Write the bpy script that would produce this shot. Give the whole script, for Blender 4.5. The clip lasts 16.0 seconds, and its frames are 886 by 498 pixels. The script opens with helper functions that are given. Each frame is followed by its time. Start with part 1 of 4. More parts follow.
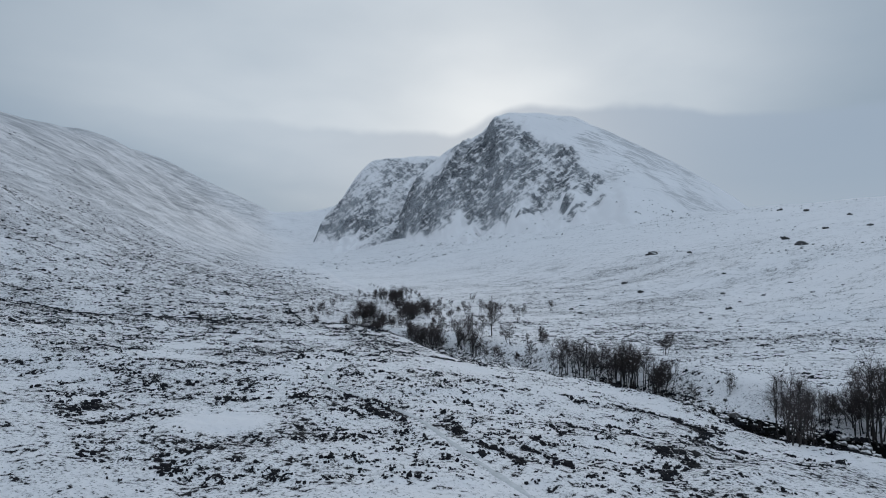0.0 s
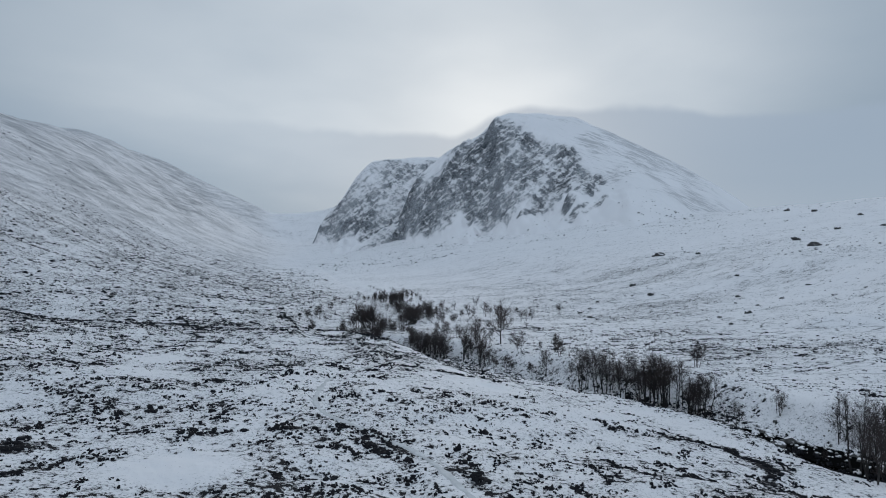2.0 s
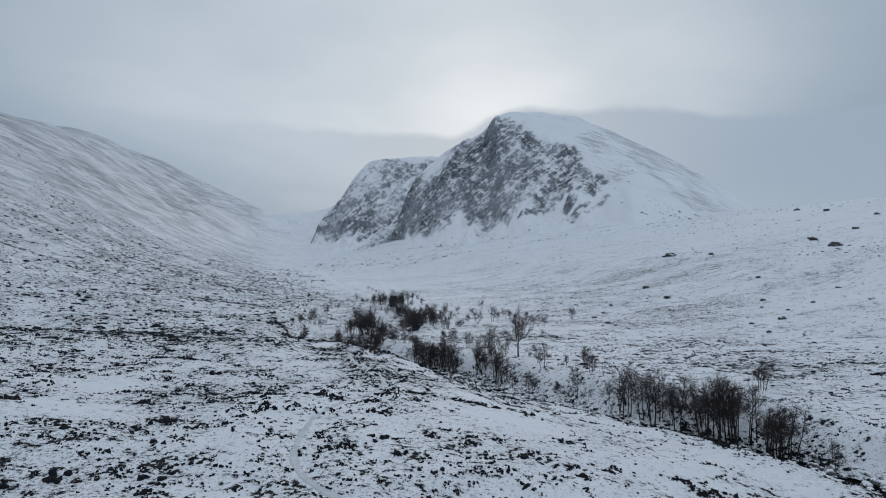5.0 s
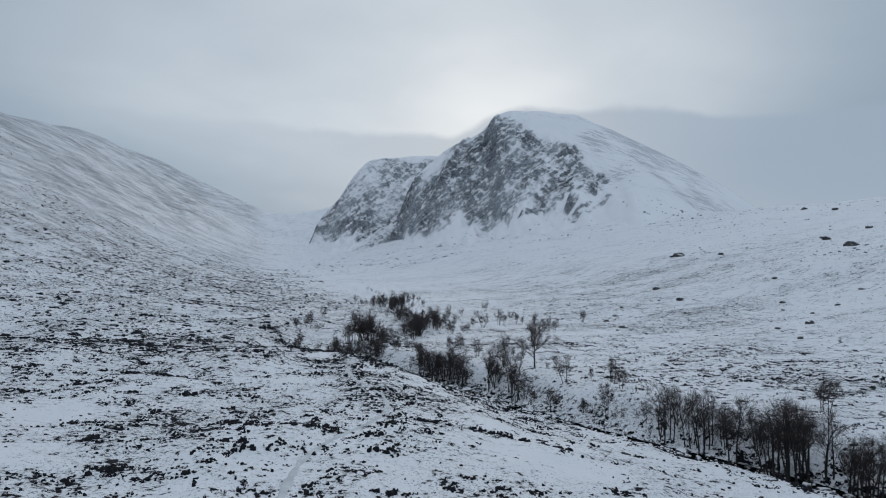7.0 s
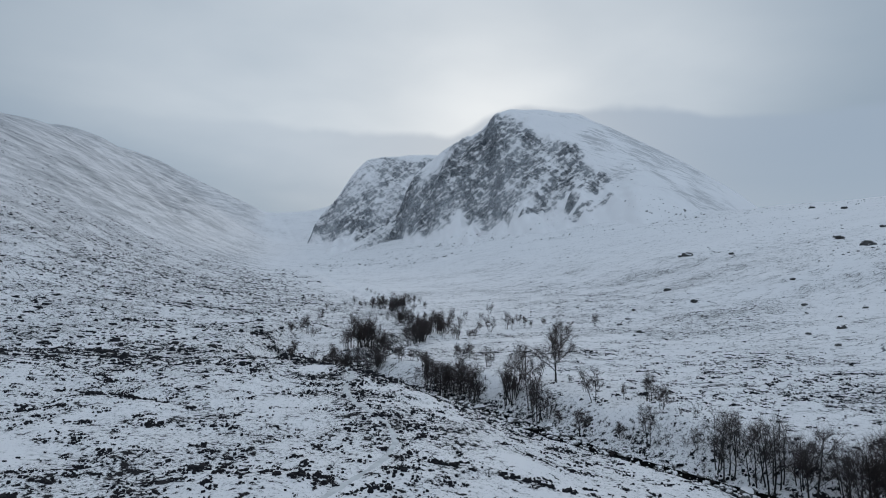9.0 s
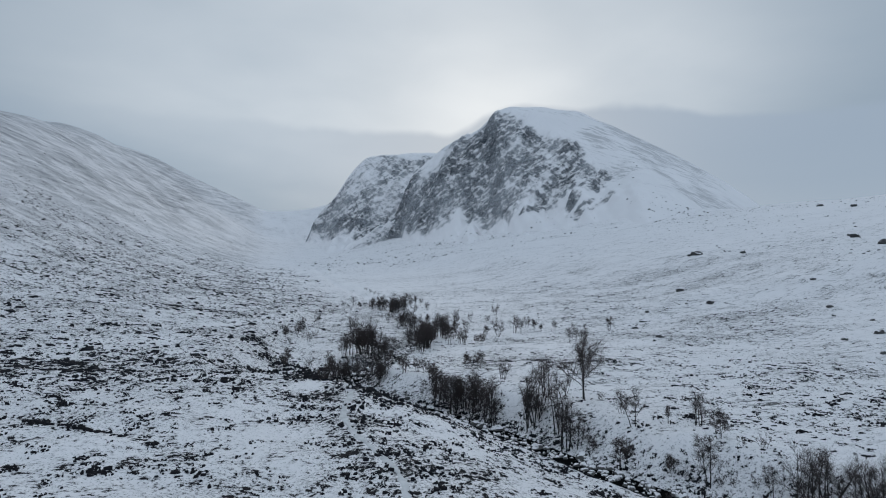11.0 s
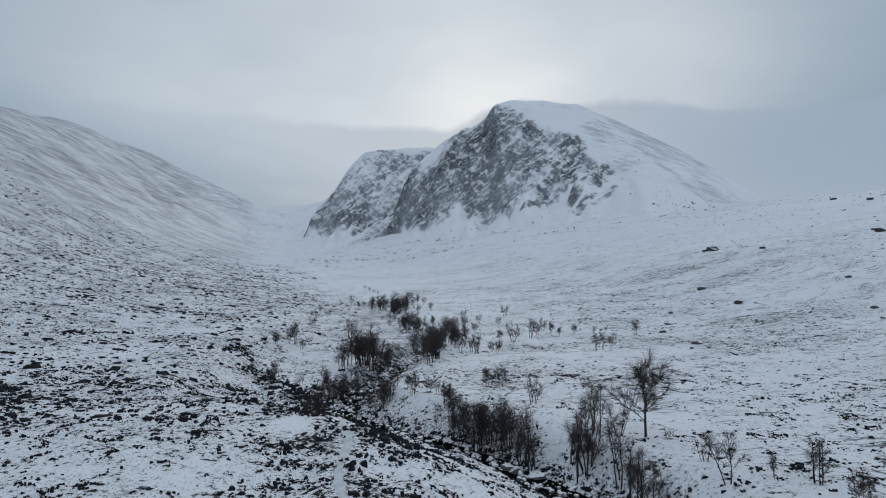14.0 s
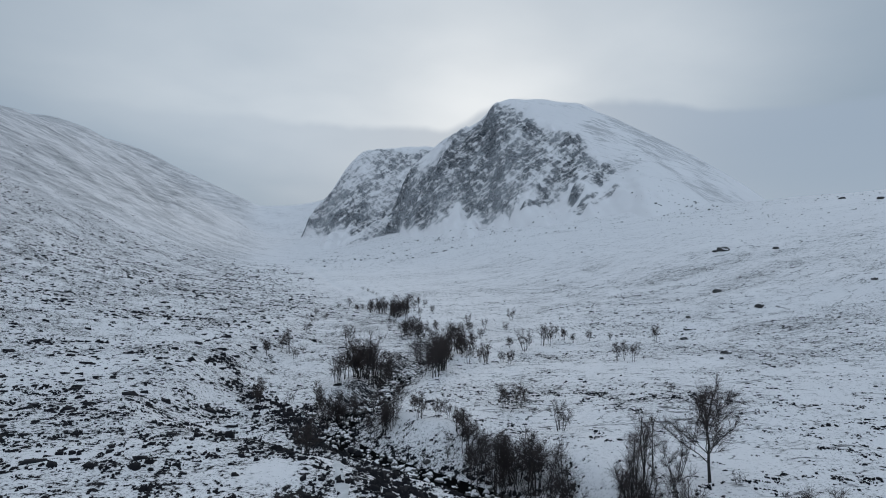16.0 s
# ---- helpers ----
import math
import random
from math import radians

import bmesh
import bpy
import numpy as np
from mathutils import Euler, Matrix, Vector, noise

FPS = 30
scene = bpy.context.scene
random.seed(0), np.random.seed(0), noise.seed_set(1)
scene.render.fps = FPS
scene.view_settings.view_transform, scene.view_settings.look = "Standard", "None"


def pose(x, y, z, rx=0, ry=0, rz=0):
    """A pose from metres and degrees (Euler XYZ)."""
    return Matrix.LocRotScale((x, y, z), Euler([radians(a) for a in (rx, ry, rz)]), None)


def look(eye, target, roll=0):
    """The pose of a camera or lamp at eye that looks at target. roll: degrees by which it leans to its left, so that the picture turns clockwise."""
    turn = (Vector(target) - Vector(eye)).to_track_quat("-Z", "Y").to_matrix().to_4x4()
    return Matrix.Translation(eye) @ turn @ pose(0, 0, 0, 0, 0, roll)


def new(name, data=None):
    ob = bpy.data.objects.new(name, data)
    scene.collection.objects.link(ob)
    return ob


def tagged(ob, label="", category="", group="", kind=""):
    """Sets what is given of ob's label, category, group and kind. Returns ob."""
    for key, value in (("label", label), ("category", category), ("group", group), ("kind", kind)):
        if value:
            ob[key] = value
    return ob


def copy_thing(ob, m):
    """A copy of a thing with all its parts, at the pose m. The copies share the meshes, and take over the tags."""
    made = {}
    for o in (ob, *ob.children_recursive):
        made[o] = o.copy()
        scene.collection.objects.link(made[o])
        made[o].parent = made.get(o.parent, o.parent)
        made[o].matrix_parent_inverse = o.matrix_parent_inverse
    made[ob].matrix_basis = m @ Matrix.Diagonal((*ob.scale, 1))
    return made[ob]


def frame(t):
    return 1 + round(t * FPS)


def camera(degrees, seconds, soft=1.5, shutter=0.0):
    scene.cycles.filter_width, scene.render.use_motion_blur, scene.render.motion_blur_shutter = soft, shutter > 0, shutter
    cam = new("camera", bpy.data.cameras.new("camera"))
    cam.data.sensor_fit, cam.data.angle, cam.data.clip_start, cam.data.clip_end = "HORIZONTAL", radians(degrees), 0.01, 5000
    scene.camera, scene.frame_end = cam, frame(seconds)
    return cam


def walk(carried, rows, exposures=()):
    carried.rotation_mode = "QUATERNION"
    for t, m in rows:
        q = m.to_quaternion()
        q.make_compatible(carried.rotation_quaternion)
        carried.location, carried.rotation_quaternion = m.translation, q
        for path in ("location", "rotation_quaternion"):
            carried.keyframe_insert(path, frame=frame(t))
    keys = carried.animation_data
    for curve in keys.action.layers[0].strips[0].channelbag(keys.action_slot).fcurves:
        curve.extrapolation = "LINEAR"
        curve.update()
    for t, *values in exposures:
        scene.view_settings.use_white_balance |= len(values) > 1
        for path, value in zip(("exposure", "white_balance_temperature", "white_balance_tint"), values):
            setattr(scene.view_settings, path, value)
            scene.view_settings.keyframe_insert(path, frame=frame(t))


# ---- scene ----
cam = camera(73.7, 16.0, soft=1.05)
PATH = [
    (0, (0.00, 0.00, 30.00), (0.00, 99.81, 36.10), 0.00),
    (0.5, (-0.26, 2.73, 30.10), (-0.28, 102.54, 36.30), -0.04),
    (1, (-0.58, 5.88, 30.23), (-0.60, 105.69, 36.50), -0.06),
    (1.5, (-0.88, 8.64, 30.35), (-0.88, 108.44, 36.67), -0.05),
    (2, (-1.24, 11.82, 30.49), (-1.21, 111.62, 36.85), -0.03),
    (2.5, (-1.56, 14.60, 30.62), (-1.50, 114.40, 37.00), -0.01),
    (3, (-1.96, 17.82, 30.77), (-1.85, 117.61, 37.17), 0.01),
    (3.5, (-2.31, 20.62, 30.91), (-2.17, 120.42, 37.31), 0.02),
    (4, (-2.74, 23.86, 31.07), (-2.55, 123.66, 37.48), 0.03),
    (4.5, (-3.12, 26.69, 31.22), (-2.89, 126.48, 37.63), 0.04),
    (5, (-3.57, 29.96, 31.39), (-3.29, 129.75, 37.80), 0.04),
    (5.5, (-3.97, 32.81, 31.55), (-3.65, 132.61, 37.96), 0.04),
    (6, (-4.44, 36.11, 31.74), (-4.07, 135.90, 38.15), 0.03),
    (6.5, (-4.85, 38.98, 31.90), (-4.44, 138.77, 38.31), 0.03),
    (7, (-5.34, 42.30, 32.10), (-4.87, 142.09, 38.51), 0.02),
    (7.5, (-5.77, 45.20, 32.27), (-5.25, 144.99, 38.68), 0.01),
    (8, (-6.26, 48.54, 32.48), (-5.69, 148.34, 38.87), 0.01),
    (8.5, (-6.70, 51.46, 32.66), (-6.08, 151.26, 39.04), 0.00),
    (9, (-7.21, 54.83, 32.87), (-6.52, 154.63, 39.22), 0.00),
    (9.5, (-7.65, 57.77, 33.06), (-6.91, 157.57, 39.38), -0.00),
    (10, (-8.15, 61.16, 33.28), (-7.36, 160.96, 39.55), -0.00),
    (10.5, (-8.60, 64.12, 33.47), (-7.75, 163.93, 39.68), -0.01),
    (11, (-9.10, 67.54, 33.70), (-8.19, 167.35, 39.82), -0.01),
    (11.5, (-9.54, 70.52, 33.90), (-8.58, 170.33, 39.93), -0.02),
    (12, (-10.04, 73.95, 34.14), (-9.03, 173.77, 40.04), -0.04),
    (12.5, (-10.47, 76.95, 34.35), (-9.41, 176.78, 40.13), -0.06),
    (13, (-10.96, 80.41, 34.59), (-9.85, 180.24, 40.23), -0.08),
    (13.5, (-11.38, 83.42, 34.80), (-10.23, 183.27, 40.31), -0.11),
    (14, (-11.86, 86.90, 35.04), (-10.66, 186.75, 40.42), -0.14),
    (14.5, (-12.26, 89.93, 35.26), (-11.01, 189.79, 40.54), -0.16),
    (15, (-12.72, 93.43, 35.51), (-11.40, 193.29, 40.73), -0.17),
    (15.5, (-13.11, 96.48, 35.73), (-11.72, 196.34, 40.95), -0.16),
    (16, (-13.54, 100.00, 35.98), (-12.05, 199.85, 41.31), -0.11),
]
walk(cam, [(t, look(eye, target, roll)) for t, eye, target, roll in PATH])

# ---- light: overcast winter sky, low sun veiled by cloud behind the summit ----
SUN_AZ, SUN_EL = 5.0, 17.5
SUN_DIR = Vector((math.sin(radians(SUN_AZ)) * math.cos(radians(SUN_EL)), math.cos(radians(SUN_AZ)) * math.cos(radians(SUN_EL)), math.sin(radians(SUN_EL))))
scene.view_settings.exposure = 0.0


def link_maker(tree):
    def add(kind, inputs=(), **settings):
        node = tree.nodes.new(kind)
        for key, value in settings.items():
            setattr(node, key, value)
        for key, value in dict(inputs).items():
            socket = node.inputs[key]
            if isinstance(value, bpy.types.NodeSocket):
                tree.links.new(value, socket)
            else:
                socket.default_value = value
        return node
    return add


def blend_colour(tree, factor, a, b):
    """A colour mix; sockets or plain values."""
    mix = tree.nodes.new("ShaderNodeMix")
    mix.data_type = "RGBA"
    for n, value in ((0, factor), (6, a), (7, b)):
        if isinstance(value, bpy.types.NodeSocket):
            tree.links.new(value, mix.inputs[n])
        else:
            mix.inputs[n].default_value = value if n == 0 else (*value, 1)
    return mix.outputs[2]


def build_sky():
    world = bpy.data.worlds.new("overcast_sky")
    scene.world = world
    world.use_nodes = True
    tree = world.node_tree
    tree.nodes.clear()
    add = link_maker(tree)
    way = add("ShaderNodeTexCoord").outputs["Generated"]
    sky = add("ShaderNodeTexSky", sky_type="NISHITA", sun_disc=False, sun_elevation=radians(SUN_EL), sun_rotation=radians(SUN_AZ))
    clear = add("ShaderNodeVectorMath", {0: sky.outputs[0], "Scale": 0.07}, operation="SCALE").outputs[0]
    xyz = add("ShaderNodeSeparateXYZ", {0: way})
    # cloud sheets: position on a flat layer overhead
    high = add("ShaderNodeMath", {0: xyz.outputs[2], 1: 0.12}, operation="ADD").outputs[0]
    safe = add("ShaderNodeMath", {0: high, 1: 0.06}, operation="MAXIMUM").outputs[0]
    u = add("ShaderNodeMath", {0: xyz.outputs[0], 1: safe}, operation="DIVIDE").outputs[0]
    v = add("ShaderNodeMath", {0: xyz.outputs[1], 1: safe}, operation="DIVIDE").outputs[0]
    sheet = add("ShaderNodeCombineXYZ", {0: u, 1: v}).outputs[0]
    broad = add("ShaderNodeTexNoise", {"Vector": sheet, "Scale": 0.55, "Detail": 3.0, "Roughness": 0.45, "Distortion": 0.3}).outputs[0]
    fine = add("ShaderNodeTexNoise", {"Vector": sheet, "Scale": 2.1, "Detail": 4.0, "Roughness": 0.5, "Distortion": 0.2}).outputs[0]
    thick = add("ShaderNodeMath", {0: fine, 1: 0.25, 2: broad}, operation="MULTIPLY_ADD")
    cover = add("ShaderNodeValToRGB", {"Fac": thick.outputs[0]})
    ramp = cover.color_ramp
    ramp.elements[0].position, ramp.elements[0].color = 0.38, (0.265, 0.35, 0.445, 1)
    ramp.elements[1].position, ramp.elements[1].color = 0.95, (0.39, 0.455, 0.525, 1)
    # light of the sun through the cloud, spread along the layers
    flat = add("ShaderNodeVectorMath", {0: way, 1: (1.0, 1.0, 3.0)}, operation="MULTIPLY").outputs[0]
    flat = add("ShaderNodeVectorMath", {0: flat}, operation="NORMALIZE").outputs[0]
    aim = Vector((SUN_DIR.x - 0.10, SUN_DIR.y, SUN_DIR.z * 3.0)).normalized()
    wide = add("ShaderNodeVectorMath", {0: flat, 1: aim}, operation="DOT_PRODUCT").outputs["Value"]
    sun = add("ShaderNodeVectorMath", {0: way, 1: SUN_DIR}, operation="DOT_PRODUCT").outputs["Value"]
    glow = add("ShaderNodeMapRange", {"Value": sun, "From Min": 0.985, "From Max": 1.0, "To Max": 0.06}, interpolation_type="SMOOTHSTEP").outputs[0]
    veil = add("ShaderNodeMapRange", {"Value": wide, "From Min": 0.86, "From Max": 1.0, "To Max": 0.2}, interpolation_type="SMOOTHSTEP").outputs[0]
    thin = add("ShaderNodeVectorMath", {0: way, 1: (1.0, 1.0, 9.0)}, operation="MULTIPLY").outputs[0]
    thin = add("ShaderNodeVectorMath", {0: thin}, operation="NORMALIZE").outputs[0]
    rift = Vector((-0.06, 1.0, 0.295 * 9.0)).normalized()
    slit = add("ShaderNodeVectorMath", {0: thin, 1: rift}, operation="DOT_PRODUCT").outputs["Value"]
    slit = add("ShaderNodeMapRange", {"Value": slit, "From Min": 0.965, "From Max": 1.0, "To Max": 0.13}, interpolation_type="SMOOTHSTEP").outputs[0]
    both = add("ShaderNodeMath", {0: glow, 1: veil}, operation="ADD").outputs[0]
    both = add("ShaderNodeMath", {0: both, 1: slit}, operation="ADD").outputs[0]
    part = add("ShaderNodeMapRange", {"Value": thick.outputs[0], "From Min": 0.35, "From Max": 0.85, "To Min": 0.45, "To Max": 1.1}).outputs[0]
    lit = add("ShaderNodeMath", {0: both, 1: part}, operation="MULTIPLY").outputs[0]
    warm = add("ShaderNodeVectorMath", {0: (0.95, 0.92, 0.86), "Scale": lit}, operation="SCALE").outputs[0]
    cloud = add("ShaderNodeVectorMath", {0: cover.outputs[0], 1: warm}, operation="ADD").outputs[0]
    # a low bank of thicker cloud lies behind the mountain and to its side
    ragged = add("ShaderNodeTexNoise", {"Vector": way, "Scale": 6.0, "Detail": 4.0, "Roughness": 0.5}).outputs[0]
    rise = add("ShaderNodeMapRange", {"Value": xyz.outputs[0], "From Min": 0.0, "From Max": 0.14, "To Min": 0.238, "To Max": 0.276}, interpolation_type="SMOOTHSTEP").outputs[0]
    fall = add("ShaderNodeMapRange", {"Value": xyz.outputs[0], "From Min": 0.15, "From Max": 0.6, "To Max": -0.05}, interpolation_type="SMOOTHSTEP").outputs[0]
    lift = add("ShaderNodeMath", {0: rise, 1: fall}, operation="ADD").outputs[0]
    edge = add("ShaderNodeMath", {0: ragged, 1: 0.05, 2: lift}, operation="MULTIPLY_ADD").outputs[0]
    under = add("ShaderNodeMath", {0: edge, 1: xyz.outputs[2]}, operation="SUBTRACT").outputs[0]
    side = add("ShaderNodeMapRange", {"Value": xyz.outputs[0], "From Min": -0.42, "From Max": 0.12, "To Min": 0.15, "To Max": 0.8}, interpolation_type="SMOOTHSTEP").outputs[0]
    bank = add("ShaderNodeMapRange", {"Value": under, "From Min": 0.0, "From Max": 0.016}, interpolation_type="SMOOTHSTEP").outputs[0]
    bank = add("ShaderNodeMath", {0: bank, 1: side}, operation="MULTIPLY").outputs[0]
    whole = blend_colour(tree, bank, cloud, (0.325, 0.405, 0.51))
    # an overcast sky is brightest overhead
    crown = add("ShaderNodeMapRange", {"Value": xyz.outputs[2], "From Min": 0.42, "From Max": 1.0, "To Min": 1.0, "To Max": 1.5}).outputs[0]
    # and, out of view, brightened behind to light the mountain's near face
    behind = add("ShaderNodeMapRange", {"Value": xyz.outputs[1], "From Min": 0.35, "From Max": -0.8, "To Min": 1.0, "To Max": 1.40}, interpolation_type="SMOOTHSTEP").outputs[0]
    power = add("ShaderNodeMath", {0: crown, 1: behind}, operation="MULTIPLY").outputs[0]
    back = add("ShaderNodeBackground", {"Color": blend_colour(tree, 0.93, clear, whole), "Strength": power})
    out = add("ShaderNodeOutputWorld")
    tree.links.new(back.outputs[0], out.inputs[0])


build_sky()
sun_lamp = bpy.data.lights.new("sun", "SUN")
sun_lamp.energy, sun_lamp.angle, sun_lamp.color = 0.6, radians(14), (1.0, 0.95, 0.88)
sun_ob = new("sun", sun_lamp)
sun_ob.matrix_world = look(SUN_DIR * 100, (0, 0, 0))

# ---- materials ----
def material(name):
    mat = bpy.data.materials.new(name)
    mat.use_nodes = True
    tree = mat.node_tree
    tree.nodes.clear()
    add = link_maker(tree)
    bsdf = add("ShaderNodeBsdfPrincipled")
    out = add("ShaderNodeOutputMaterial")
    tree.links.new(bsdf.outputs[0], out.inputs[0])
    return mat, tree, add, bsdf


blend = blend_colour
SNOW, SNOW_SHADE = (0.875, 0.85, 0.86), (0.775, 0.758, 0.77)


def make_ground():
    """Wind-packed snow through which heather and grass show, by the density that the sheet carries."""
    mat, tree, add, bsdf = material("snowy_moor")
    place = add("ShaderNodeNewGeometry").outputs["Position"]
    dens = add("ShaderNodeAttribute", attribute_name="heather").outputs["Fac"]
    flat = add("ShaderNodeVectorMath", {0: place, 1: (1, 1, 0.6)}, operation="MULTIPLY").outputs[0]
    tuft = add("ShaderNodeTexNoise", {"Vector": flat, "Scale": 1.5, "Detail": 4.0, "Roughness": 0.65, "Distortion": 0.1}).outputs[0]
    clump = add("ShaderNodeTexNoise", {"Vector": flat, "Scale": 0.33, "Detail": 3.0, "Roughness": 0.6}).outputs[0]
    swathe = add("ShaderNodeTexNoise", {"Vector": flat, "Scale": 0.055, "Detail": 4.0, "Roughness": 0.62}).outputs[0]
    two = add("ShaderNodeMath", {0: clump, 1: 0.45, 2: tuft}, operation="MULTIPLY_ADD").outputs[0]
    both = add("ShaderNodeMath", {0: swathe, 1: 0.3, 2: two}, operation="MULTIPLY_ADD").outputs[0]
    level = add("ShaderNodeMapRange", {"Value": dens, "To Min": 1.12, "To Max": 0.80}).outputs[0]
    over = add("ShaderNodeMath", {0: both, 1: level}, operation="SUBTRACT").outputs[0]
    mask = add("ShaderNodeMapRange", {"Value": over, "From Min": 0.0, "From Max": 0.035}, interpolation_type="SMOOTHSTEP").outputs[0]
    thin = add("ShaderNodeMapRange", {"Value": over, "From Min": -0.12, "From Max": 0.01, "To Max": 0.28}).outputs[0]
    stems = add("ShaderNodeTexNoise", {"Vector": flat, "Scale": 4.6, "Detail": 2.0, "Roughness": 0.55, "Distortion": 0.3}).outputs[0]
    sown = add("ShaderNodeMath", {0: swathe, 1: 0.35, 2: stems}, operation="MULTIPLY_ADD").outputs[0]
    reach = add("ShaderNodeMapRange", {"Value": dens, "To Min": 0.90, "To Max": 0.60}).outputs[0]
    spare = add("ShaderNodeMath", {0: sown, 1: reach}, operation="SUBTRACT").outputs[0]
    poke = add("ShaderNodeMapRange", {"Value": spare, "From Min": 0.0, "From Max": 0.08, "To Max": 0.75}).outputs[0]
    drift = add("ShaderNodeTexNoise", {"Vector": place, "Scale": 0.045, "Detail": 5.0, "Roughness": 0.55}).outputs[0]
    snow = blend(tree, drift, SNOW_SHADE, SNOW)
    grass = add("ShaderNodeTexNoise", {"Vector": place, "Scale": 2.4, "Detail": 3.0}).outputs[0]
    plant = blend(tree, grass, (0.005, 0.0055, 0.008), (0.020, 0.018, 0.020))
    straw = blend(tree, thin, snow, (0.155, 0.16, 0.165))
    straw = blend(tree, poke, straw, (0.055, 0.056, 0.060))
    # lines of grass along the little terraces: where a stretched noise passes its middle value
    line_on = add("ShaderNodeAttribute", attribute_name="line").outputs["Fac"]
    turned = add("ShaderNodeVectorRotate", {"Vector": place, "Axis": (0, 0, 1), "Angle": radians(-9)}).outputs[0]
    breaks = add("ShaderNodeTexNoise", {"Vector": turned, "Scale": 0.16, "Detail": 4.0, "Roughness": 0.6}).outputs[0]
    for squeeze, scale, width in (((0.2, 1.0, 0.0), 0.11, 0.008), ((0.28, 1.0, 0.0), 0.23, 0.011)):
        spread = add("ShaderNodeVectorMath", {0: turned, 1: squeeze}, operation="MULTIPLY").outputs[0]
        wave = add("ShaderNodeTexNoise", {"Vector": spread, "Scale": scale, "Detail": 3.0, "Roughness": 0.55, "Distortion": 0.35}).outputs[0]
        gap = add("ShaderNodeMath", {0: add("ShaderNodeMath", {0: wave, 1: 0.5}, operation="SUBTRACT").outputs[0]}, operation="ABSOLUTE").outputs[0]
        thread = add("ShaderNodeMapRange", {"Value": gap, "From Min": width, "From Max": 0.3 * width}).outputs[0]
        kept = add("ShaderNodeMath", {0: line_on, 1: 0.24, 2: breaks}, operation="MULTIPLY_ADD").outputs[0]
        kept = add("ShaderNodeMapRange", {"Value": kept, "From Min": 0.62, "From Max": 0.76}).outputs[0]
        thread = add("ShaderNodeMath", {0: thread, 1: kept}, operation="MULTIPLY").outputs[0]
        thread = add("ShaderNodeMath", {0: thread, 1: 0.85}, operation="MULTIPLY").outputs[0]
        straw = blend(tree, thread, straw, (0.022, 0.022, 0.025))
    # rills that run straight down the hillside
    rill_on = add("ShaderNodeAttribute", attribute_name="rill").outputs["Fac"]
    fall = add("ShaderNodeVectorRotate", {"Vector": place, "Axis": (0, 0, 1), "Angle": radians(-12)}).outputs[0]
    fall = add("ShaderNodeVectorMath", {0: fall, 1: (0.16, 1.0, 0.0)}, operation="MULTIPLY").outputs[0]
    rills = add("ShaderNodeTexNoise", {"Vector": fall, "Scale": 0.12, "Detail": 5.0, "Roughness": 0.65, "Distortion": 0.6}).outputs[0]
    patchy = add("ShaderNodeTexNoise", {"Vector": place, "Scale": 0.009, "Detail": 4.0, "Roughness": 0.6}).outputs[0]
    rills = add("ShaderNodeMath", {0: patchy, 1: 0.7, 2: rills}, operation="MULTIPLY_ADD").outputs[0]
    rills = add("ShaderNodeMath", {0: rills, 1: 0.2}, operation="SUBTRACT").outputs[0]
    rills = add("ShaderNodeMapRange", {"Value": rills, "From Min": 0.66, "From Max": 0.86, "To Max": 0.5}).outputs[0]
    rills = add("ShaderNodeMath", {0: rills, 1: add("ShaderNodeAttribute", attribute_name="gully").outputs["Fac"]}, operation="MULTIPLY").outputs[0]
    straw = blend(tree, rills, straw, (0.10, 0.105, 0.115))
    dashes = add("ShaderNodeVectorMath", {0: place, 1: (0.16, 0.12, 1.7)}, operation="MULTIPLY").outputs[0]
    dashes = add("ShaderNodeTexNoise", {"Vector": dashes, "Scale": 0.09, "Detail": 6.0, "Roughness": 0.64, "Distortion": 0.3}).outputs[0]
    sparse = add("ShaderNodeMath", {0: dashes, 1: 1.3, 2: patchy}, operation="MULTIPLY_ADD").outputs[0]
    sparse = add("ShaderNodeMapRange", {"Value": sparse, "From Min": 0.98, "From Max": 1.42, "To Min": 0.08, "To Max": 0.85}).outputs[0]
    sparse = add("ShaderNodeMath", {0: sparse, 1: rill_on}, operation="MULTIPLY").outputs[0]
    straw = blend(tree, sparse, straw, (0.20, 0.21, 0.23))
    tree.links.new(blend(tree, mask, straw, plant), bsdf.inputs["Base Color"])
    rough = add("ShaderNodeMapRange", {"Value": mask, "To Min": 0.72, "To Max": 0.95}).outputs[0]
    tree.links.new(rough, bsdf.inputs["Roughness"])
    bsdf.inputs["Specular IOR Level"].default_value = 0.2
    relief = add("ShaderNodeMath", {0: mask, 1: 0.5, 2: tuft}, operation="MULTIPLY_ADD").outputs[0]
    bump = add("ShaderNodeBump", {"Height": relief, "Strength": 0.6, "Distance": 0.35})
    tree.links.new(bump.outputs[0], bsdf.inputs["Normal"])
    return mat


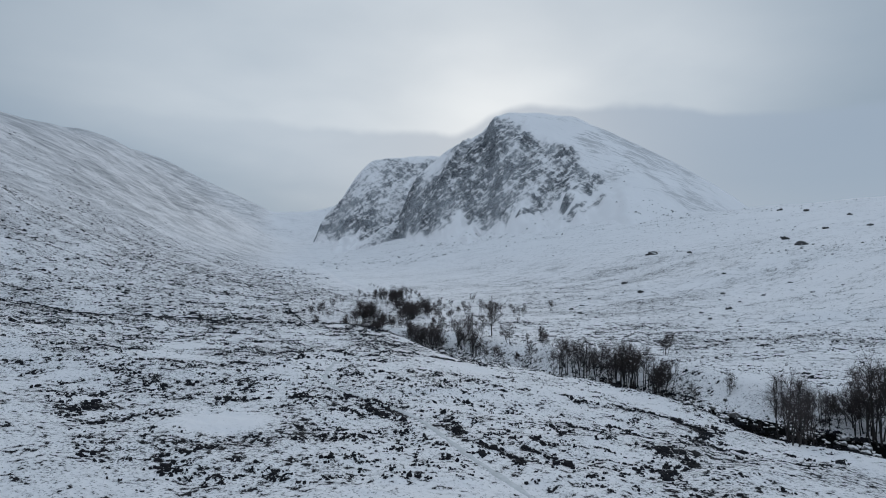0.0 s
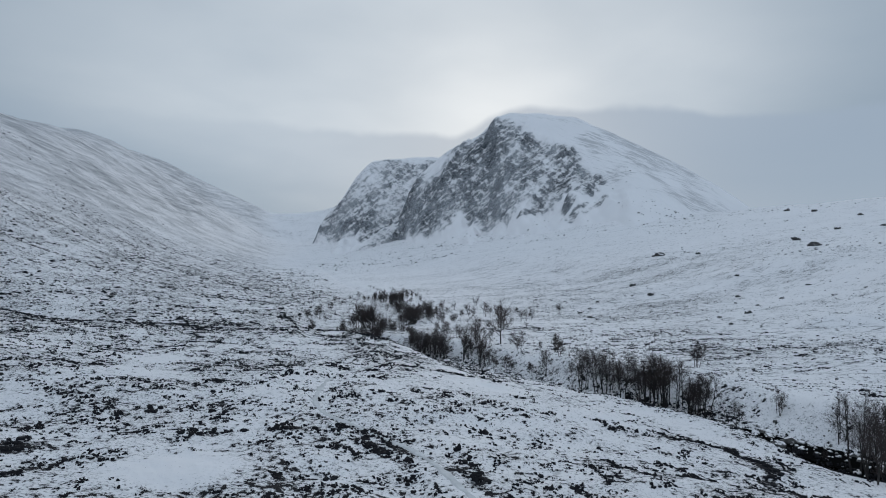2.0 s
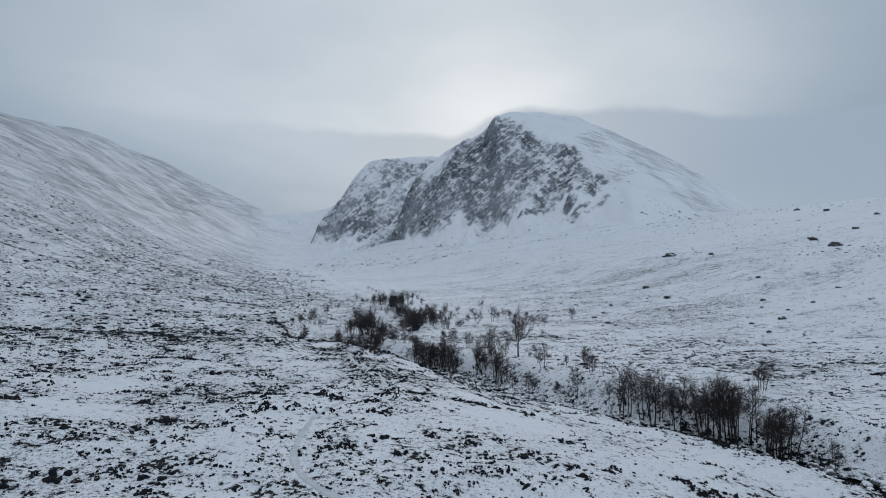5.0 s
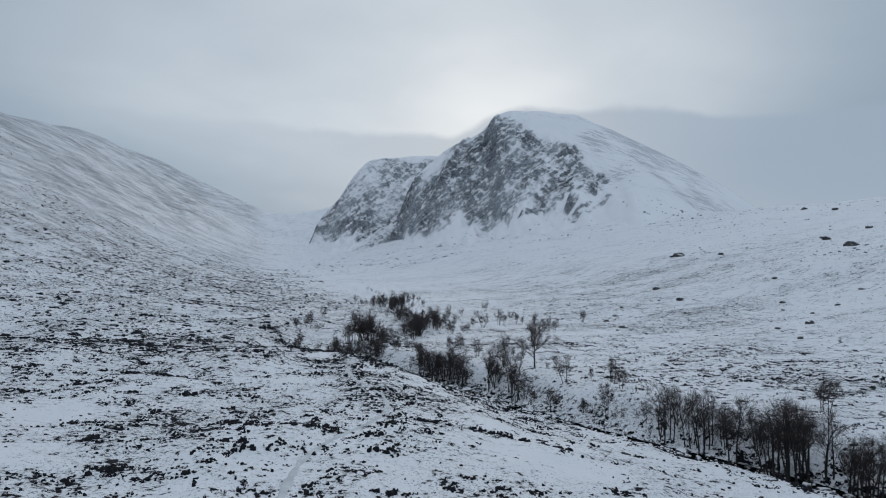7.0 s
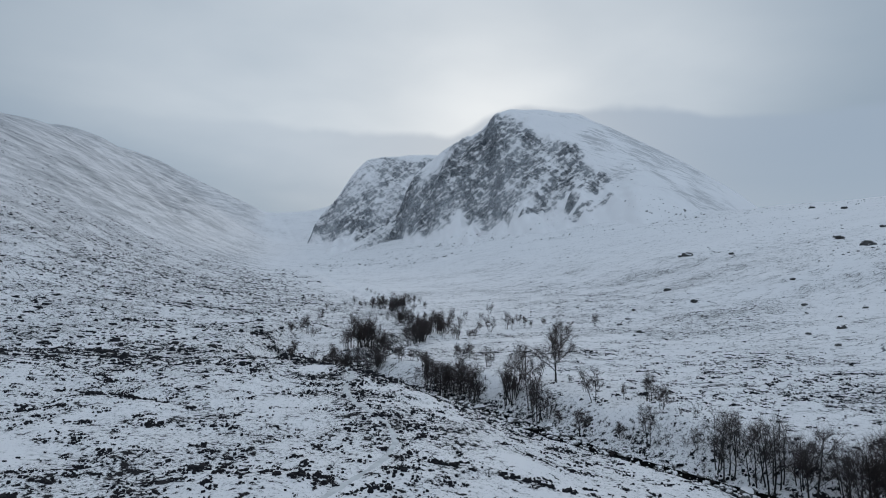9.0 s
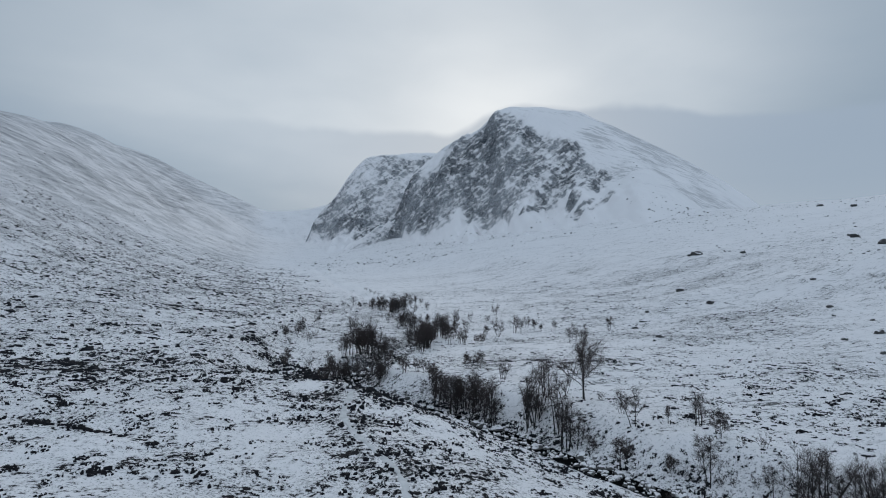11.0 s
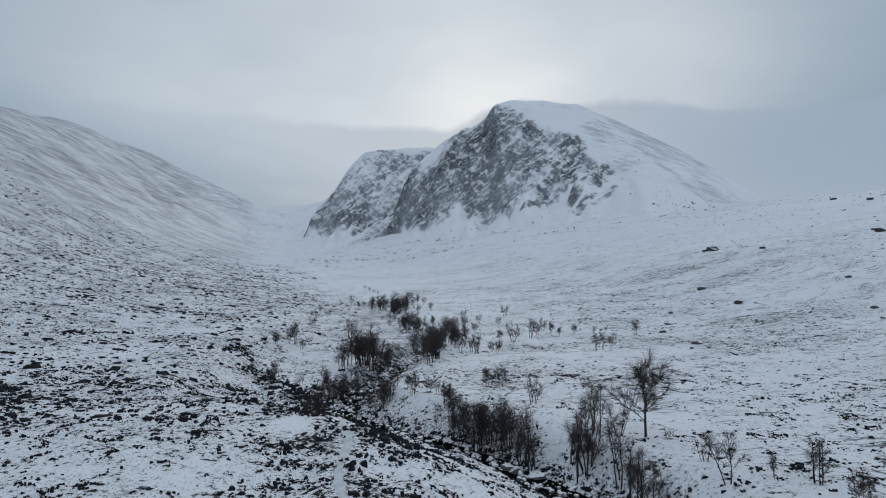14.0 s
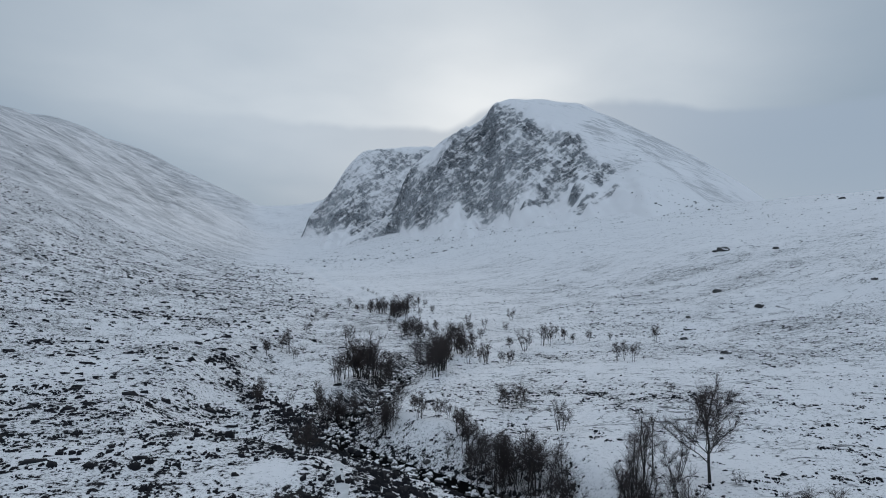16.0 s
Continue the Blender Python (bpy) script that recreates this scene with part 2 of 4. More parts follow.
def make_crag():
    """Bedded rock that dips across the face: snow lies on its ledges, rime on its blocks; a thin scoured cover shows streaks."""
    mat, tree, add, bsdf = material("rimed_crag")
    geo = add("ShaderNodeNewGeometry")
    place = geo.outputs["Position"]
    rock = add("ShaderNodeAttribute", attribute_name="rock").outputs["Fac"]
    scour = add("ShaderNodeAttribute", attribute_name="scour").outputs["Fac"]
    up = add("ShaderNodeSeparateXYZ", {0: geo.outputs["Normal"]}).outputs[2]
    warp = add("ShaderNodeTexNoise", {"Vector": place, "Scale": 0.014, "Detail": 3.0}).outputs["Color"]
    warp = add("ShaderNodeVectorMath", {0: warp, 1: (0.5, 0.5, 0.5)}, operation="SUBTRACT").outputs[0]
    bent = add("ShaderNodeVectorMath", {0: warp, 1: (34, 34, 40), 2: place}, operation="MULTIPLY_ADD").outputs[0]
    tilt = add("ShaderNodeVectorRotate", {"Vector": bent, "Axis": (0, 1, 0), "Angle": radians(30)}).outputs[0]
    bed = add("ShaderNodeVectorMath", {0: tilt, 1: (0.12, 0.18, 1.0)}, operation="MULTIPLY").outputs[0]
    ledges = add("ShaderNodeTexNoise", {"Vector": bed, "Scale": 0.17, "Detail": 7.0, "Roughness": 0.72, "Distortion": 0.6}).outputs[0]
    joint = add("ShaderNodeVectorRotate", {"Vector": bent, "Axis": (0, 1, 0), "Angle": radians(-48)}).outputs[0]
    joint = add("ShaderNodeVectorMath", {0: joint, 1: (0.22, 0.3, 1.0)}, operation="MULTIPLY").outputs[0]
    joints = add("ShaderNodeTexNoise", {"Vector": joint, "Scale": 0.09, "Detail": 6.0, "Roughness": 0.7, "Distortion": 0.8}).outputs[0]
    blocks = add("ShaderNodeTexNoise", {"Vector": tilt, "Scale": 0.022, "Detail": 3.0, "Roughness": 0.55, "Distortion": 0.5}).outputs[0]
    chips = add("ShaderNodeTexNoise", {"Vector": place, "Scale": 0.3, "Detail": 3.0, "Roughness": 0.65, "Distortion": 0.3}).outputs[0]
    steep = add("ShaderNodeMapRange", {"Value": up, "From Min": 0.90, "From Max": 0.35, "To Min": -0.16, "To Max": 0.13}).outputs[0]
    b = add("ShaderNodeMath", {0: ledges, 1: steep}, operation="ADD").outputs[0]
    b = add("ShaderNodeMath", {0: joints, 1: 0.55, 2: b}, operation="MULTIPLY_ADD").outputs[0]
    b = add("ShaderNodeMath", {0: blocks, 1: 0.38, 2: b}, operation="MULTIPLY_ADD").outputs[0]
    b = add("ShaderNodeMath", {0: chips, 1: 0.30, 2: b}, operation="MULTIPLY_ADD").outputs[0]
    level = add("ShaderNodeMapRange", {"Value": rock, "To Min": 1.60, "To Max": 1.10}).outputs[0]
    over = add("ShaderNodeMath", {0: b, 1: level}, operation="SUBTRACT").outputs[0]
    mask = add("ShaderNodeMapRange", {"Value": over, "From Min": -0.09, "From Max": 0.11}, interpolation_type="SMOOTHSTEP").outputs[0]
    # thin streaks down the scoured shoulder
    fan = add("ShaderNodeVectorRotate", {"Vector": bent, "Axis": (0, 1, 0), "Angle": radians(-27)}).outputs[0]
    fan = add("ShaderNodeVectorMath", {0: fan, 1: (0.07, 0.1, 1.0)}, operation="MULTIPLY").outputs[0]
    lines = add("ShaderNodeTexNoise", {"Vector": fan, "Scale": 0.27, "Detail": 4.0, "Roughness": 0.65}).outputs[0]
    bits = add("ShaderNodeMath", {0: chips, 1: 0.25, 2: lines}, operation="MULTIPLY_ADD").outputs[0]
    bits = add("ShaderNodeMath", {0: blocks, 1: 0.2, 2: bits}, operation="MULTIPLY_ADD").outputs[0]
    reach = add("ShaderNodeMapRange", {"Value": scour, "To Min": 1.05, "To Max": 0.64}).outputs[0]
    shown = add("ShaderNodeMath", {0: bits, 1: reach}, operation="SUBTRACT").outputs[0]
    streak = add("ShaderNodeMapRange", {"Value": shown, "From Min": -0.06, "From Max": 0.14, "To Max": 0.42}, interpolation_type="SMOOTHSTEP").outputs[0]
    drift = add("ShaderNodeTexNoise", {"Vector": place, "Scale": 0.01, "Detail": 5.0}).outputs[0]
    snow = blend(tree, drift, SNOW_SHADE, SNOW)
    thin = blend(tree, streak, snow, (0.13, 0.135, 0.145))
    tone = add("ShaderNodeMath", {0: ledges, 1: chips}, operation="ADD").outputs[0]
    bleak = add("ShaderNodeMapRange", {"Value": rock, "From Min": 0.6, "From Max": 1.25, "To Min": 0.16, "To Max": -0.14}).outputs[0]
    tone = add("ShaderNodeMath", {0: tone, 1: bleak}, operation="ADD").outputs[0]
    tone = add("ShaderNodeMapRange", {"Value": tone, "From Min": 0.80, "From Max": 1.22}).outputs[0]
    # pale blue-grey end: rime, with distance haze also put into the colour
    stone = blend(tree, tone, (0.040, 0.047, 0.058), (0.50, 0.515, 0.54))
    tree.links.new(blend(tree, mask, thin, stone), bsdf.inputs["Base Color"])
    bsdf.inputs["Roughness"].default_value = 0.85
    bsdf.inputs["Specular IOR Level"].default_value = 0.2
    rough = add("ShaderNodeMath", {0: ledges, 1: mask}, operation="MULTIPLY").outputs[0]
    bump = add("ShaderNodeBump", {"Height": rough, "Strength": 0.7, "Distance": 5.0})
    tree.links.new(bump.outputs[0], bsdf.inputs["Normal"])
    return mat


def make_plain(name, dark, light, scale, rough=0.9, bump=0.3, depth=0.05, snow=0.0):
    """Two-tone grainy surface; snow: how much lies on its upward faces."""
    mat, tree, add, bsdf = material(name)
    geo = add("ShaderNodeNewGeometry")
    grain = add("ShaderNodeTexNoise", {"Vector": geo.outputs["Position"], "Scale": scale, "Detail": 4.0, "Roughness": 0.6}).outputs[0]
    which = add("ShaderNodeObjectInfo").outputs["Random"]
    shade = add("ShaderNodeMath", {0: which, 1: 0.35, 2: grain}, operation="MULTIPLY_ADD").outputs[0]
    shade = add("ShaderNodeMath", {0: shade, 1: 0.17}, operation="SUBTRACT").outputs[0]
    tone = blend(tree, shade, dark, light)
    if snow:
        up = add("ShaderNodeSeparateXYZ", {0: geo.outputs["Normal"]}).outputs[2]
        lie = add("ShaderNodeMath", {0: grain, 1: 0.5, 2: up}, operation="MULTIPLY_ADD").outputs[0]
        mask = add("ShaderNodeMapRange", {"Value": lie, "From Min": 1.05 - snow, "From Max": 1.2 - snow}).outputs[0]
        tone = blend(tree, mask, tone, SNOW)
    tree.links.new(tone, bsdf.inputs["Base Color"])
    bsdf.inputs["Roughness"].default_value = rough
    bsdf.inputs["Specular IOR Level"].default_value = 0.25
    lump = add("ShaderNodeBump", {"Height": grain, "Strength": bump, "Distance": depth})
    tree.links.new(lump.outputs[0], bsdf.inputs["Normal"])
    return mat


def make_water():
    mat, tree, add, bsdf = material("peaty_water")
    place = add("ShaderNodeNewGeometry").outputs["Position"]
    wave = add("ShaderNodeTexNoise", {"Vector": place, "Scale": 1.6, "Detail": 3.0}).outputs[0]
    foam = add("ShaderNodeTexNoise", {"Vector": place, "Scale": 0.7, "Detail": 5.0, "Roughness": 0.7}).outputs[0]
    white = add("ShaderNodeMapRange", {"Value": foam, "From Min": 0.66, "From Max": 0.76}).outputs[0]
    tree.links.new(blend(tree, white, (0.006, 0.006, 0.006), (0.2, 0.21, 0.22)), bsdf.inputs["Base Color"])
    bsdf.inputs["Roughness"].default_value = 0.55
    bsdf.inputs["Specular IOR Level"].default_value = 0.0
    bump = add("ShaderNodeBump", {"Height": wave, "Strength": 0.5, "Distance": 0.12})
    tree.links.new(bump.outputs[0], bsdf.inputs["Normal"])
    return mat


GROUND, CRAG, WATER = make_ground(), make_crag(), make_water()
HEATHER = make_plain("heather", (0.005, 0.005, 0.008), (0.016, 0.0155, 0.019), 1.5)
BARK = make_plain("birch_bark", (0.014, 0.013, 0.013), (0.060, 0.054, 0.052), 2.2)
TWIG = make_plain("birch_twigs", (0.026, 0.020, 0.021), (0.095, 0.075, 0.072), 0.9)
STONE = make_plain("stream_stone", (0.035, 0.034, 0.034), (0.16, 0.155, 0.15), 2.5, snow=0.13)
ROCK = make_plain("hillside_rock", (0.02, 0.02, 0.022), (0.12, 0.118, 0.115), 0.9, snow=0.10)
TRODDEN = make_plain("trodden_snow", (0.30, 0.30, 0.31), (0.80, 0.79, 0.79), 0.9)

# ---- shape of the land ----
def lerp(x, xs, zs):
    """Smooth-cornered interpolation through a few stations."""
    x = np.asarray(x, float)
    span = 0.06 * (np.abs(x) + 60)
    return (np.interp(x - span, xs, zs) + 2 * np.interp(x, xs, zs) + np.interp(x + span, xs, zs)) / 4
def smin(a, b, k):
    h = np.clip(0.5 + 0.5 * (b - a) / k, 0, 1)
    return b + (a - b) * h - k * h * (1 - h)
def step(a, b, x):
    t = np.clip((x - a) / (b - a), 0, 1)
    return t * t * (3 - 2 * t)
# the stream: stations along the valley, its place across it, and the height of its bed
STREAM_Y = [-200, 0, 40, 73, 90, 105, 130, 150, 165, 172, 182, 192, 207, 229, 250, 282, 320, 400, 600, 1000, 1500, 2000, 2400, 3200, 5000]
STREAM_X = [330, 130, 85, 51, 42, 33, 14, 2, -7, -16, -26, -29.5, -25, -21, -18, -13, -24, -36, -100, -200, -330, -480, -650, -900, -1400]
STREAM_Z = [2, 7, 9, 10.3, 11, 11.5, 12.2, 12.7, 13, 13.2, 13.4, 13.6, 14, 14.6, 15.2, 16.1, 17.5, 21, 32, 57, 102, 181, 332, 275, 250]
def near(y, xs, zs):
    y = np.asarray(y, float)
    s = 4 + 0.015 * np.abs(y)
    return sum(np.interp(y + k * s, xs, zs) for k in (-1, -0.5, 0, 0.5, 1)) / 5
def stream_x(y):
    return near(y, STREAM_Y, STREAM_X)
def stream_z(y):
    return near(y, STREAM_Y, STREAM_Z)
def stream_wide(y):
    """Half the width of the stony bed."""
    return near(y, [0, 79, 87, 97, 105, 122, 140, 160, 215, 250, 300], [6.2, 6.2, 2.4, 2.4, 4.4, 2.6, 2.5, 2.7, 3.0, 2.0, 0.8])
def across(x, y):
    """Distance from the stream, to the right positive."""
    slope = (stream_x(y + 2) - stream_x(y - 2)) / 4
    return (x - stream_x(y)) / np.sqrt(1 + slope**2)
HILL_Y = [0, 500, 900, 1200, 1450, 1700, 1900, 2100, 2300, 2600, 3200]
HILL_Z = [161, 201, 236, 266, 301, 304, 332, 314, 238, 213, 123]
def crest_left(y):
    """Height of the hill's rounded back above the valley floor."""
    y = np.asarray(y, float)
    return sum(np.interp(y + k, HILL_Y, HILL_Z) for k in (-60, -30, 0, 30, 60)) / 5
def hill_left(l, y):
    """Hillside at a distance from the stream: hollow foot, even slope, rounded back."""
    q = np.maximum(l - 28, 0)
    hollow = np.interp(y, [1500, 2500], [730, 60])
    steep = np.interp(y, [0, 500, 1000, 1500, 2000, 2600], [0.62, 0.63, 0.81, 0.82, 0.66, 0.43])
    turn = steep * hollow / 2
    ramp = np.where(q < turn, q * q / hollow, turn * turn / hollow + steep * (q - turn))
    return smin(ramp, crest_left(y) + 0.06 * q, 60)
def land(x, y):
    """Height of the valley: bed, banks, heather shelf, hillsides."""
    d = across(x, y)
    bed = stream_z(y)
    l, r = np.maximum(-d, 0), np.maximum(d, 0)
    edge = near(y, [0, 150, 180, 210, 250, 320, 400, 600], [13, 13, 20, 30, 40, 40, 34, 30])
    rise = near(y, [0, 60, 150, 210, 280, 400, 600], [4.6, 4.6, 5.6, 5, 3.5, 2, 0])
    spread = near(y, [0, 95, 140], [36, 30, 7])
    wide = stream_wide(y)
    shelf = 1.4 * step(wide - 0.5, wide + 3, l) + rise * step(edge - 9, edge + spread, l)
    hill = hill_left(l, y)
    far = 0.35 * np.maximum(np.minimum(y, 3000) - 1050, 0) * step(430, 800, r)
    ro = r - 0.4 * np.maximum(330 - y, 0)
    bank = near(y, [0, 170, 230, 400], [3.8, 3.3, 1.8, 1.8])
    right = bank * step(wide, wide + 7, r) + 0.018 * r + np.interp(ro, [-500, 60, 115, 150, 200, 280, 560, 700, 1100, 2000], [0, 0, 4, 10, 22, 33, 80, 90, 90, 60])
    return bed + np.where(d < 0, shelf + hill, right - far)
# the craggy mountain: crest stations across, distance and height
PEAK_X = [-300, -248, -196, -153, -128, -112, -98, -75, 10, 60, 110, 140, 180, 250, 350, 430, 520, 620, 720, 840]
PEAK_Y = [1600, 1640, 1670, 1720, 1770, 1780, 1770, 1750, 1720, 1690, 1650, 1610, 1600, 1600, 1580, 1560, 1540, 1510, 1480, 1450]
PEAK_Z = [90, 142, 173, 209, 242, 280, 315, 354, 424, 441, 460, 492, 503, 502, 485, 443, 390, 329, 254, 150]
PEAK_CRAG = [0.8, 0.9, 1.0, 1.1, 1.2, 1.15, 1.1, 1.1, 1.0, 1.0, 1.0, 1.0, 1.0, 1.0, 1.0, 0.9, 0.85, 0.8, 0.8, 0.8]
PEAK_APRON = [0.3] * 13 + [0.32, 0.4, 0.5, 0.6, 0.6, 0.6, 0.6]
PEAK_FOOT = [40, 60, 80, 90, 90, 110, 130, 165, 245, 285, 310, 315, 310, 285, 170, 70, 50, 50, 50, 50]
# the buttress behind it
BACK_X = [-430, -405, -390, -343, -287, -240, -194, -26, 150]
BACK_Y = [1930, 1935, 1940, 1945, 1950, 1955, 1960, 2000, 2050]
BACK_Z = [150, 216, 254, 300, 394, 444, 455, 470, 480]
BACK_FOOT = [30, 50, 60, 110, 170, 220, 240, 250, 250]


def rand2(i, j, seed):
    n = (i.astype(np.int64) * 374761393 + j.astype(np.int64) * 668265263 + seed * 974634777) & 0x7FFFFFFF
    n = ((n ^ (n >> 13)) * 1274126177) & 0x7FFFFFFF
    return ((n ^ (n >> 16)) & 0xFFFF) / 65535.0


def grain(x, y, size, seed=0):
    """Smooth noise from -1 to 1 with lumps of the given size."""
    u, v = np.asarray(x, float) / size, np.asarray(y, float) / size
    i, j = np.floor(u), np.floor(v)
    f, g = u - i, v - j
    f, g = f * f * f * (f * (6 * f - 15) + 10), g * g * g * (g * (6 * g - 15) + 10)
    a, b = rand2(i, j, seed), rand2(i + 1, j, seed)
    c, d = rand2(i, j + 1, seed), rand2(i + 1, j + 1, seed)
    return 2 * (a + (b - a) * f + (c - a) * g + (a - b - c + d) * f * g) - 1


def fractal(x, y, size, seed=0, octaves=4, keep=0.5):
    total, power, most = 0.0, 1.0, 0.0
    for n in range(octaves):
        c, s = math.cos(0.7 * n), math.sin(0.7 * n)
        total = total + power * grain(c * x - s * y, s * x + c * y, size / 2**n, seed + n)
        most, power = most + power, power * keep
    return total / most * 1.6


def ridged(x, y, size, seed=0, octaves=4):
    total, power, most = 0.0, 1.0, 0.0
    for n in range(octaves):
        c, s = math.cos(0.9 * n + 0.3), math.sin(0.9 * n + 0.3)
        total = total + power * (1 - 2 * np.abs(grain(c * x - s * y, s * x + c * y, size / 2**n, seed + n)))
        most, power = most + power, power * 0.55
    return total / most


TRACK_Y = [20, 40, 47, 63, 69, 73.5, 78, 84, 91, 98, 106, 113, 119, 128, 136, 146, 152, 158, 167, 180, 195, 210, 240]
TRACK_X = [14, 5.8, 3.0, -2.9, -8, -13.5, -15.5, -16.2, -16.6, -15, -11.8, -11.2, -12.8, -17.5, -20, -20.4, -21.8, -22.7, -25.5, -33, -43, -51, -62]


def track_x(y):
    return sum(np.interp(np.asarray(y, float) + k, TRACK_Y, TRACK_X) for k in (-2, -1, 0, 1, 2)) / 5


def relief(x, y):
    """Hummocks, tussocks and peat edges; small beside the stream and the path."""
    d = across(x, y)
    far = np.hypot(x, y - 20)
    calm = step(1.5, 7, np.abs(d)) * (0.25 + 0.75 * step(0.8, 3.5, np.abs(x - track_x(y))))
    small = 0.28 * fractal(x, y, 5.5, 11, 3) + 0.55 * fractal(x, y, 19, 21, 3)
    small = small + 0.16 * ridged(x, y, 3.1, 31, 2) * step(0, 40, -d)
    broad = 1.6 * fractal(x, y, 75, 41, 3) * step(60, 220, np.abs(d)) + 7.0 * fractal(x, y, 300, 51, 4) * step(200, 700, np.abs(d))
    runnels = 0.4 * ridged(0.25 * x + 0.2 * y, y, 45, 61, 4) * step(220, 420, -d)
    return calm * small * (1 - 0.6 * step(300, 900, far)) + broad + runnels


def height(x, y):
    return land(x, y) + relief(x, y)


# patches thick with heather (+) or drifted over (-): place, radius, strength
PATCHES = [
    (-33.7, 101.7, 6, 0.35), (-28.9, 97, 6, 0.35), (-40.8, 102.4, 5, -0.6), (-38, 88, 6, -0.35), (-22.5, 90.8, 4, 0.3), (-30.3, 159.7, 5, 0.4),
    (-51.7, 211, 7, 0.5), (-43, 192.4, 5, 0.45), (-36, 186, 4, 0.4), (-28.2, 152.4, 3.5, -0.6), (-62.4, 200, 6, 0.25), (-20.9, 56.4, 4, -0.7),
    (-8.3, 53.8, 4, 0.3), (-4, 52.4, 4, 0.3), (-10, 107, 4, 0.3), (-0.8, 109, 4, -0.3), (-43, 180, 6, 0.3), (-26, 144, 4, 0.3), (-11, 58, 5, 0.1), (-6, 51, 5, 0.1), (-48, 80, 9, 0.14), (-36, 164, 4.5, 0.5), (-55, 216, 5, 0.3), (-70, 300, 34, 0.15), (-85, 370, 40, 0.18), (-20, 53.5, 3.5, -0.4), (-33, 99, 5, 0.15),
]
# dark peat edges: a line from place to place
EDGES = [
    (14.9, 81.9, 17.7, 79), (17.7, 79, 23.3, 79.5), (23.3, 79.5, 30.8, 77.6), (30.8, 77.6, 30, 70.4), (30, 70.4, 27.2, 60.3), (14.2, 66.5, 15.8, 61.4),
    (15.8, 61.4, 22.3, 65), (-0.3, 61, 2, 56), (2, 56, 5.9, 48), (-14.7, 67.1, -9.3, 69.6), (-9.3, 69.6, -6, 67.2),
    (-6, 67.2, -0.6, 57.5), (-24.4, 62.7, -21, 65.5), (-21, 65.5, -14.7, 67.1), (-8.4, 67.8, -4.9, 60), (21.2, 58.2, 20.2, 50), (7, 52.2, 8.6, 49.4),
    (-35, 58.5, -32.8, 57), (-32.8, 57, -33.4, 54.7), (-30.1, 51.8, -28.3, 55.6), (-10, 107, 10, 99), (-30, 120, -52, 131),
]
# the broken peat bank above the wooded gully
BANKS = [(-60, 229, -45, 205), (-45, 205, -28, 180), (-42, 170, -28, 158), (-24, 166, -15, 155), (-22, 150, -16, 146), (-23, 143, -17, 134), (-28, 180, -22, 168), (-20, 167, -17, 152)]
# lines of tussocks and peat on the open side of the stream
TERRACES = [(85.5, 278, 106, 276), (9, 226, 13.6, 198), (13.6, 198, 13.9, 185), (13.9, 185, 19, 172), (9.8, 257, 17.8, 237), (17.8, 237, 21.8, 219), (40, 342, 60, 338), (48, 128, 73, 141), (73, 141, 105, 154), (59, 266, 80, 262), (24.5, 146, 31, 139)]


